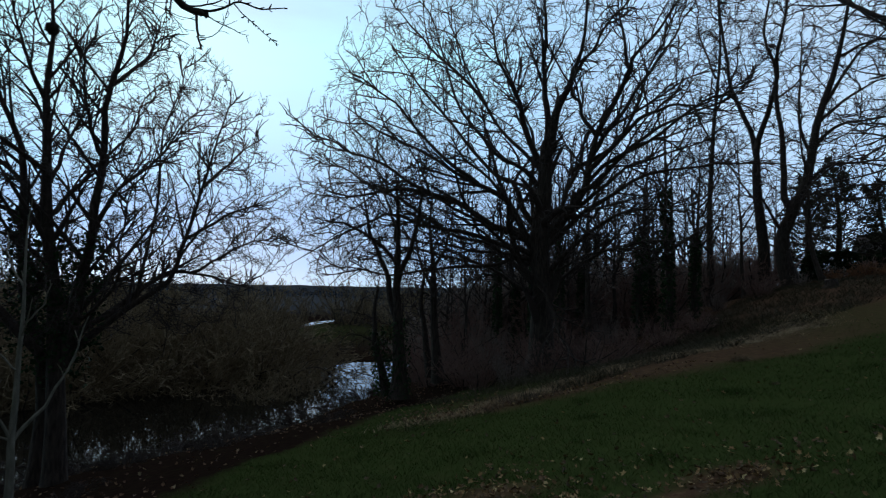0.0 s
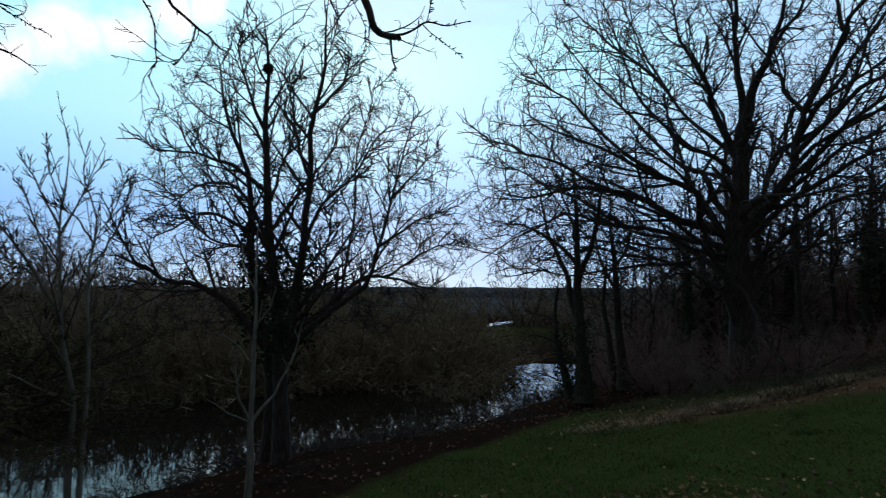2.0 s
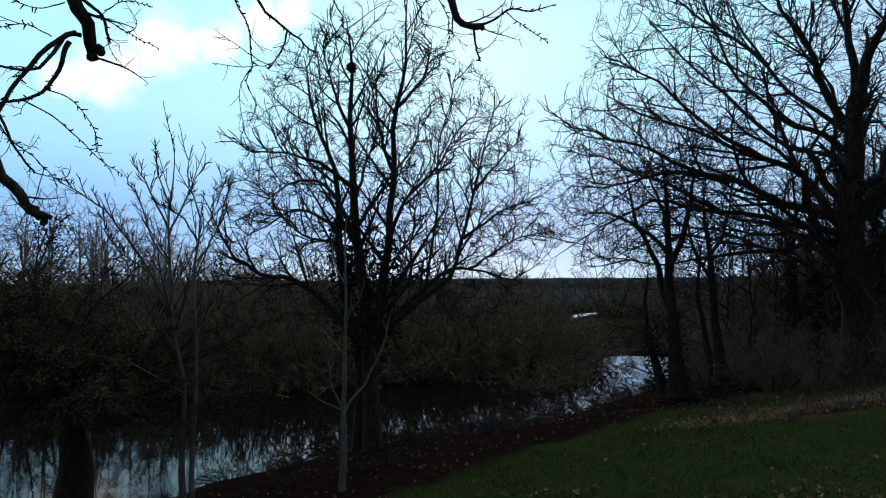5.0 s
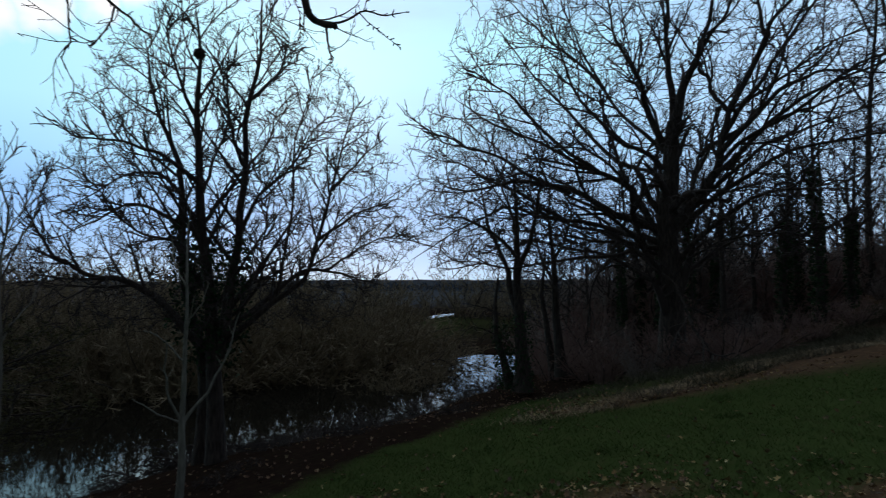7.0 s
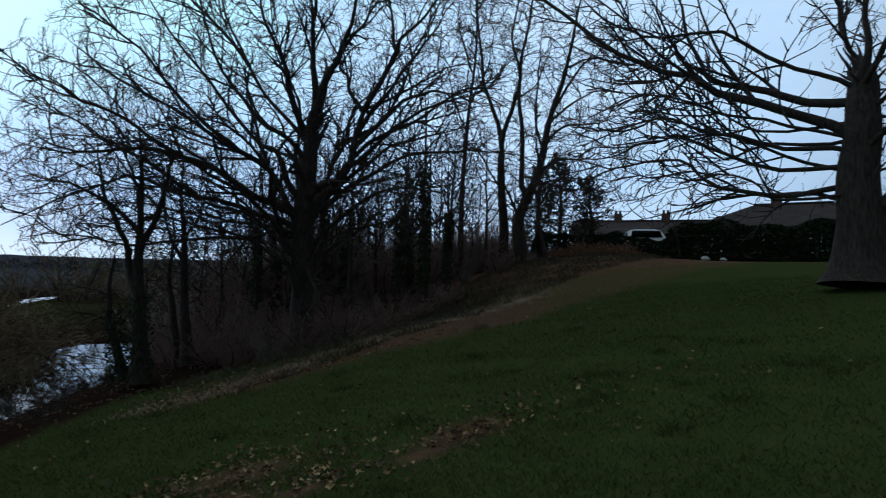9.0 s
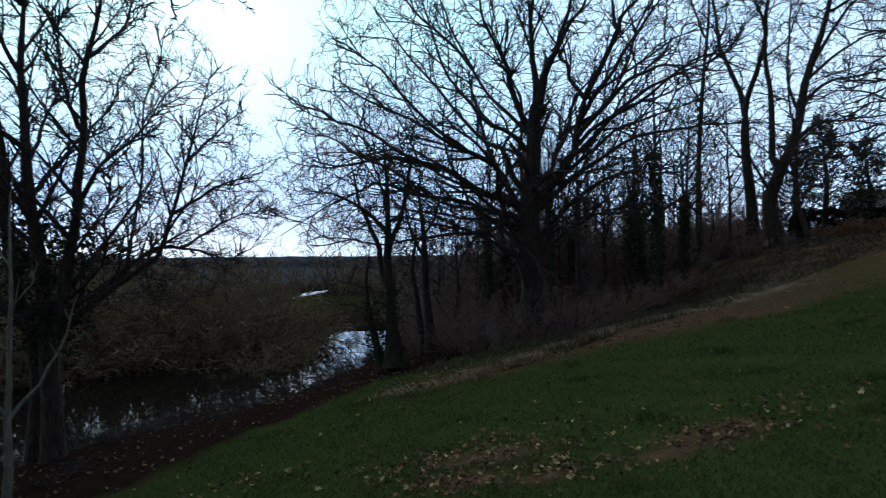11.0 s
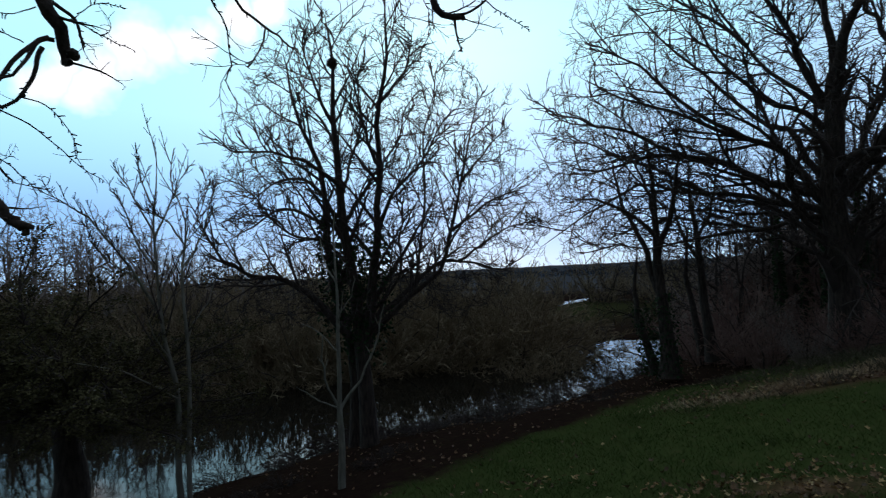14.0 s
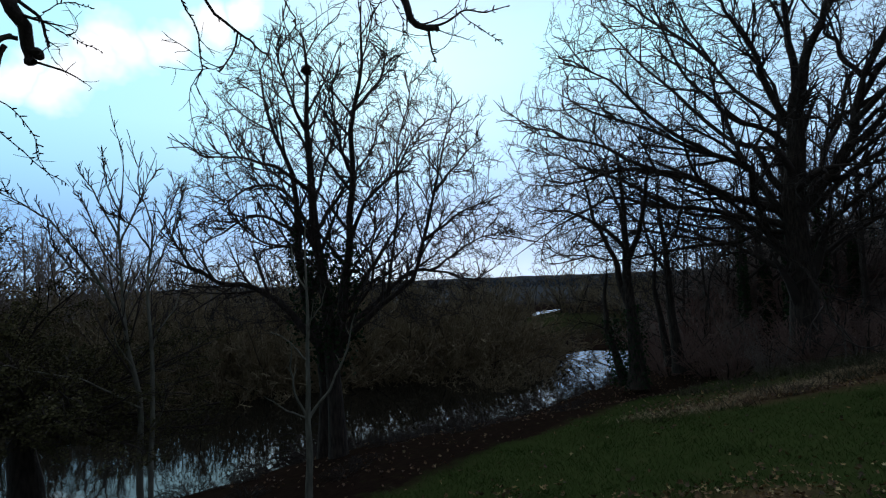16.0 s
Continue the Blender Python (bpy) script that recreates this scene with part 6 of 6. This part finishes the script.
def conifer(x, y, h, wide, leaves, seed):
    """A broad, ragged evergreen with gaps between its boughs."""
    rng = np.random.default_rng(seed)
    root = tagged(new("conifer"), "broad ragged dark evergreen tree beside the houses", "tree", "dark evergreens")
    root.matrix_world = pose(x, y, gz(x, y) - 0.1)
    P, R = resample([(0, 0, 0), (0.2, 0, h * 0.5), (0, 0.15, h)], 0.2, 0.03, 12, rng, 0.01)
    part("trunk", make_mesh("trunk", *tubes(P[None], R[None], 9)), BARK, root)
    P1, R1 = sprout(P[None], R[None], rng, 80, 0.10, 0.99, 0.0, 1.2, 0.02, 0.16, 7, 0.2, 0.02, 0.008, wide, 0.0)
    shrink = np.clip(1.25 - (P1[:, :1, 2:3] / h) ** 1.6, 0.3, 1.0)
    P1 = P1[:, :1] + (P1 - P1[:, :1]) * shrink
    tagged(part("bough_mass", make_mesh("bough_mass", *tubes(P1, R1, 4)), BARK, root), kind="stuff")
    P2, R2 = sprout(P1, R1, rng, 11, 0.15, 1.0, 0.35, 0.9, -0.04, 0.12, 3, 0.5, 0.009, 0.006, 0.35)
    tagged(part("twig_mass", make_mesh("twig_mass", *tubes(P2, R2, 3)), BARK, root), kind="stuff")
    i = rng.integers(0, len(P2), leaves)
    w = rng.uniform(0, 1, (leaves, 1))
    Q = P2[i, 0] * (1 - w) + P2[i, 2] * w + rng.normal(0, 0.05, (leaves, 3))
    tagged(part("needle_mass", make_mesh("needle_mass", *leaf_quads(Q, 0.10, rng)), CONIFER, root, "dark green needles"), kind="stuff")


conifer(18.1, 26.4, 6.2, 2.4, 6500, 91)
conifer(16.6, 26.4, 5.4, 1.9, 3600, 92)
conifer(20.0, 26.2, 5.0, 1.8, 5500, 93)
for x, y, s in ((13.9, 20.3, 0.55), (14.9, 19.9, 0.5), (15.8, 19.5, 0.5), (16.6, 19.2, 0.42), (13.0, 20.8, 0.5)):
    put(scrub[1 + int(x) % 2], x, y, 130 * x, s)

BRACKEN = surface("dead_bracken", speckle((0.16, 0.07, 0.035), (0.26, 0.115, 0.055), (0.13, 0.08, 0.05), 1.5, 9), 0.9)
fern = thicket("bracken", "rust-brown dead bracken on the rise", 95, 0.75, 0.7, 44, BRACKEN, 1.1, 0.007, "bracken", "dead bracken", (5, 4))
for i, (x, y, s) in enumerate(((14.4, 19.4, 0.9), (15.0, 19.0, 1.0), (15.6, 18.6, 0.9), (16.3, 18.3, 0.6), (13.7, 20.0, 0.8))):
    if i == 0:
        first(fern, x, y, 0, s)
    else:
        put(fern, x, y, 77 * i, s)
tuss = thicket("tussock", "dark tuft of rough grass on the lawn", 96, 0.22, 0.22, 60, TWIG_OLIVE, 1.1, 0.004, "grass tuft", "tussocks", (3, 2))
for i, (x, y, s) in enumerate(((5.02, 9.66, 0.6), (8.6, 13.0, 0.7), (4.4, 7.6, 0.35), (6.1, 7.9, 0.4))):
    if i == 0:
        first(tuss, x, y, 0, s, sink=0.0)
    else:
        put(tuss, x, y, 60 * i, s, sink=0.0)


def stump(x, y):
    rng = np.random.default_rng(97)
    root = tagged(new("stump"), "short dark rotten tree stump on the mound", "stump")
    root.matrix_world = pose(x, y, gz(x, y) - 0.08)
    P, R = resample([(0, 0, 0), (0.02, 0, 0.15), (0.0, 0.02, 0.3)], 0.22, 0.17, 8, rng, 0.006)
    R[:2] *= (1.4, 1.15)
    part("bole", make_mesh("bole", *tubes(P[None], R[None], 12)), BARK, root)
    bm = bmesh.new()
    bmesh.ops.create_cone(bm, cap_ends=True, segments=12, radius1=0.165, radius2=0.15, depth=0.03, matrix=pose(0, 0.02, 0.3))
    part("cut_top", bm, TWIG_BROWN, root, "weathered cut top")


stump(12.3, 18.2)

# dead branch arching out of the water
snag_rng = np.random.default_rng(98)
snag = tagged(new("fallen_branch"), "dark fallen branch arching out of the river", "branch")
sx, sy = along(17.5, -3.5)
snag.matrix_world = pose(sx, sy, WATER_Z - 0.15, 0, 0, 10)
for pts, r in ((((-0.9, 0, 0), (-0.5, 0, 0.55), (0.1, 0.1, 0.7), (0.7, 0.1, 0.45), (1.3, 0.2, 0.05)), 0.045),
               (((-0.45, 0, 0.55), (-0.1, 0.1, 0.95), (0.4, 0.2, 1.05)), 0.022),
               (((0.5, 0.1, 0.55), (1.0, 0.0, 0.8), (1.5, -0.1, 0.7)), 0.02),
               (((0.1, 0.1, 0.7), (0.3, -0.2, 0.3), (0.4, -0.3, 0.0)), 0.018)):
    P, R = resample(pts, r, r * 0.4, 12, snag_rng, 0.02)
    part("bough", make_mesh("bough", *tubes(P[None], R[None], 7)), BARK, snag)

# ---------------------------------------------------------------- grass and fallen leaves
BLADE = surface("grass_blade", speckle((0.038, 0.062, 0.014), (0.055, 0.080, 0.020), (0.070, 0.076, 0.026), 0.8, 9), 0.9, spec=0.08)
ROUGH = surface("rough_grass", speckle((0.048, 0.046, 0.024), (0.082, 0.066, 0.044), (0.115, 0.08, 0.062), 0.6, 6), 0.95, spec=0.05)
STRAW = surface("dead_grass", speckle((0.30, 0.20, 0.12), (0.50, 0.36, 0.23), (0.25, 0.18, 0.11), 1.5, 14), 0.85)


def blades(name, label, X, Y, h, w, seed, material):
    """Single grass blades, each a narrow leaning sliver."""
    rng = np.random.default_rng(seed)
    n = len(X)
    Z = ground_z(X, Y)
    a = rng.uniform(0, 2 * np.pi, n)
    hh = h * rng.uniform(0.5, 1.3, n)
    lean = rng.normal(0, 0.95, (n, 2)) * hh[:, None]
    dx, dy = np.cos(a) * w, np.sin(a) * w
    V = np.stack([np.stack([X - dx, Y - dy, Z - 0.01], 1), np.stack([X + dx, Y + dy, Z - 0.01], 1),
                  np.stack([X + lean[:, 0], Y + lean[:, 1], Z + hh], 1)], 1).reshape(-1, 3)
    me = make_mesh(name, V, np.arange(3 * n).reshape(n, 3))
    me.materials.append(material)
    return tagged(new(name, me), label, "grass", kind="stuff")


grng = np.random.default_rng(101)
gr = 2.6 + 13.0 * grng.uniform(0, 1, 260000) ** 1.15
ga = np.radians(grng.uniform(-64, 62, 260000) + grng.normal(0, 6, 260000))
gr = np.abs(gr + grng.normal(0, 0.45, 260000))
GXB, GYB = gr * np.sin(-ga), gr * np.cos(ga)
clump = wave(GXB, GYB, 0.23, 0.4) + 0.8 * wave(GXB, GYB, 0.6, 1.9)
keep = (soil_amount(GXB, GYB) + grng.uniform(-0.25, 0.25, len(GXB)) < 0.42) & (clump + grng.uniform(-2.2, 2.2, len(GXB)) > -1.3)
blades("lawn_grass", "short damp green lawn grass", GXB[keep], GYB[keep], 0.042, 0.0042, 102, BLADE)
tx, ty = grng.uniform(-2.5, 6.5, 45), 3.3 + 5.5 * grng.uniform(0, 1, 45) ** 1.5
tx, ty = (np.repeat(v, 130) + grng.normal(0, 1, 5850) * np.repeat(grng.uniform(0.05, 0.2, 45), 130) for v in (tx, ty))
ok = soil_amount(tx, ty) < 0.4
blades("grass_tufts", "longer damp tufts of grass in the lawn", tx[ok], ty[ok], 0.07, 0.0042, 106, BLADE)
sxs = grng.uniform(0.4, 9.0, 60000) + grng.normal(0, 0.6, 60000)
sys_ = rough_edge(sxs) + grng.normal(-0.15, 0.16 + 0.5 * sst(4, 9, sxs), 60000)
ok = wave(sxs, sys_, 0.35, 0.8) + grng.uniform(-1.5, 1.5, 60000) > 0.2
blades("dead_grass", "pale dead grass along the foot of the lawn", sxs[ok], sys_[ok], 0.065, 0.007, 103, STRAW)


rxs = grng.uniform(-0.5, 17, 70000)
rys = rough_edge(rxs) + grng.uniform(-0.5, 1.0, 70000) ** 1 * (2.0 + 0.25 * np.abs(rxs)) + 0.3
ok = (wave(rxs, rys, 0.42, 1.7) + grng.uniform(-1.6, 1.6, 70000) > 2.0 - 2.0 * sst(-0.5, 3.5, rxs)) & (rys > rough_edge(rxs) - 0.8)
blades("rough_grass", "dull olive-brown rough grass below the wood", rxs[ok], rys[ok], 0.16, 0.008, 104, ROUGH)


def leaf_material(name, dull=0.0):
    m = bpy.data.materials.new(name)
    t, n, l = nodes_of(m)
    one = node(t, "ShaderNodeObjectInfo").outputs["Random"]
    isl = node(t, "ShaderNodeNewGeometry").outputs["Random Per Island"]
    r = calc(t, "FRACT", calc(t, "ADD", one, isl))
    where = node(t, "ShaderNodeTexCoord").outputs["Object"]
    g = node(t, "ShaderNodeTexNoise", {"Vector": where, "Scale": 40.0, "Detail": 3.0}).outputs[0]
    col = ramp(t, r, (0.0, (0.055, 0.028, 0.009)), (0.45, (0.16, 0.075, 0.02)), (0.78, (0.30, 0.16, 0.05)), (0.94, (0.50, 0.33, 0.13)), (1.0, (0.62, 0.47, 0.23)))
    col = mix(t, calc(t, "MULTIPLY", g, 0.5), col, (0.06, 0.04, 0.025))
    col = mix(t, dull, col, (0.13, 0.055, 0.036))
    b = node(t, "ShaderNodeBsdfPrincipled", {"Base Color": col, "Roughness": 0.75})
    node(t, "ShaderNodeOutputMaterial", {0: b.outputs[0]})
    return m


LEAF = leaf_material("fallen_leaf")
RUSSET_LEAF = leaf_material("russet_leaf", 0.55)


def leaf_shape(seed):
    """A curled lobed leaf about 10 cm long."""
    rng = np.random.default_rng(seed)
    k = 12
    a = np.arange(k) * 2 * np.pi / k
    r = 0.055 * np.where(np.arange(k) % 2 == 0, 1.0, 0.55) * rng.uniform(0.7, 1.25, k)
    x, y = np.cos(a) * r, np.sin(a) * r * 0.75
    z = 0.009 * rng.normal(size=k) + 0.75 * np.abs(y) + rng.uniform(2, 9) * x ** 2 + 0.004
    V = np.vstack([[0, 0, 0.004], np.stack([x, y, z], 1)])
    F = np.array([(0, 1 + i, 1 + (i + 1) % k) for i in range(k)])
    return V, F


shapes = [leaf_shape(110 + k) for k in range(5)]
lrng = np.random.default_rng(105)
heaps = [(0.5, 5.0, 0.42, 200), (2.28, 4.5, 0.24, 170), (1.05, 4.35, 0.26, 110), (-0.15, 5.1, 0.35, 70), (-1.6, 5.4, 0.35, 55),
         (0.15, 4.5, 0.3, 150), (2.9, 4.9, 0.5, 55), (1.7, 5.0, 0.4, 45), (0.9, 5.6, 0.5, 40), (3.4, 4.6, 0.5, 35), (1.6, 4.2, 0.45, 45)]
pts = [np.stack([lrng.normal(cx, s, n), lrng.normal(cy, s * 0.6, n)], 1) for cx, cy, s, n in heaps]
free = np.stack([lrng.uniform(-3.5, 8.5, 330), lrng.uniform(3.2, 11.0, 330)], 1)
pts.append(free[river_d(free[:, 0], free[:, 1]) > 5.0])
near = np.concatenate(pts)
bs = lrng.uniform(-9, 18, 1700)
bd = lrng.normal(4.4, 1.4, 1700)
bank_pts = np.stack([-9.5 + 0.425 * bs + 0.905 * bd, 6.4 + 0.905 * bs - 0.425 * bd], 1)
px_ = lrng.uniform(-0.9, 1.9, 900) ** 2 * 0.9 + lrng.uniform(-0.9, 2.0, 900)
strip_pts = np.stack([px_, lawn_edge(px_) + np.abs(lrng.normal(0.05, 0.5, 900))], 1)
litter = tagged(new("fallen_leaves"), "brown and tan fallen leaves scattered on the grass", "leaves", kind="stuff")


def leaf_at(x, y):
    q = Euler((lrng.normal(0, 0.5), lrng.normal(0, 0.5), lrng.uniform(0, 6.28)))
    s = lrng.uniform(0.34, 0.7)
    return Matrix.LocRotScale((x, y, gz(x, y) + 0.018 + abs(lrng.normal(0, 0.012))), q, (s, s, s))


def leaf_scatter(where, material):
    rest_v, rest_f, count = [], [], 0
    for k, (x, y) in enumerate(where):
        V, F = shapes[k % 5]
        m = np.array(leaf_at(x, y))
        rest_v.append(V @ m[:3, :3].T + m[:3, 3])
        rest_f.append(F + count)
        count += len(V)
    tagged(part("leaf_scatter", make_mesh("leaf_scatter", np.concatenate(rest_v), np.concatenate(rest_f)), material, litter), kind="stuff")


leaf_scatter(np.concatenate([near[280:], strip_pts[:450]]), LEAF)
leaf_scatter(np.concatenate([bank_pts, strip_pts[450:]]), RUSSET_LEAF)
leaf_meshes = []
for V, F in shapes:
    me = make_mesh("leaf", V, F)
    me.materials.append(LEAF)
    leaf_meshes.append(me)
for k, (x, y) in enumerate(near[:280]):
    ob = new("leaf", leaf_meshes[k % 5])
    ob.parent = litter
    ob.matrix_basis = leaf_at(x, y)
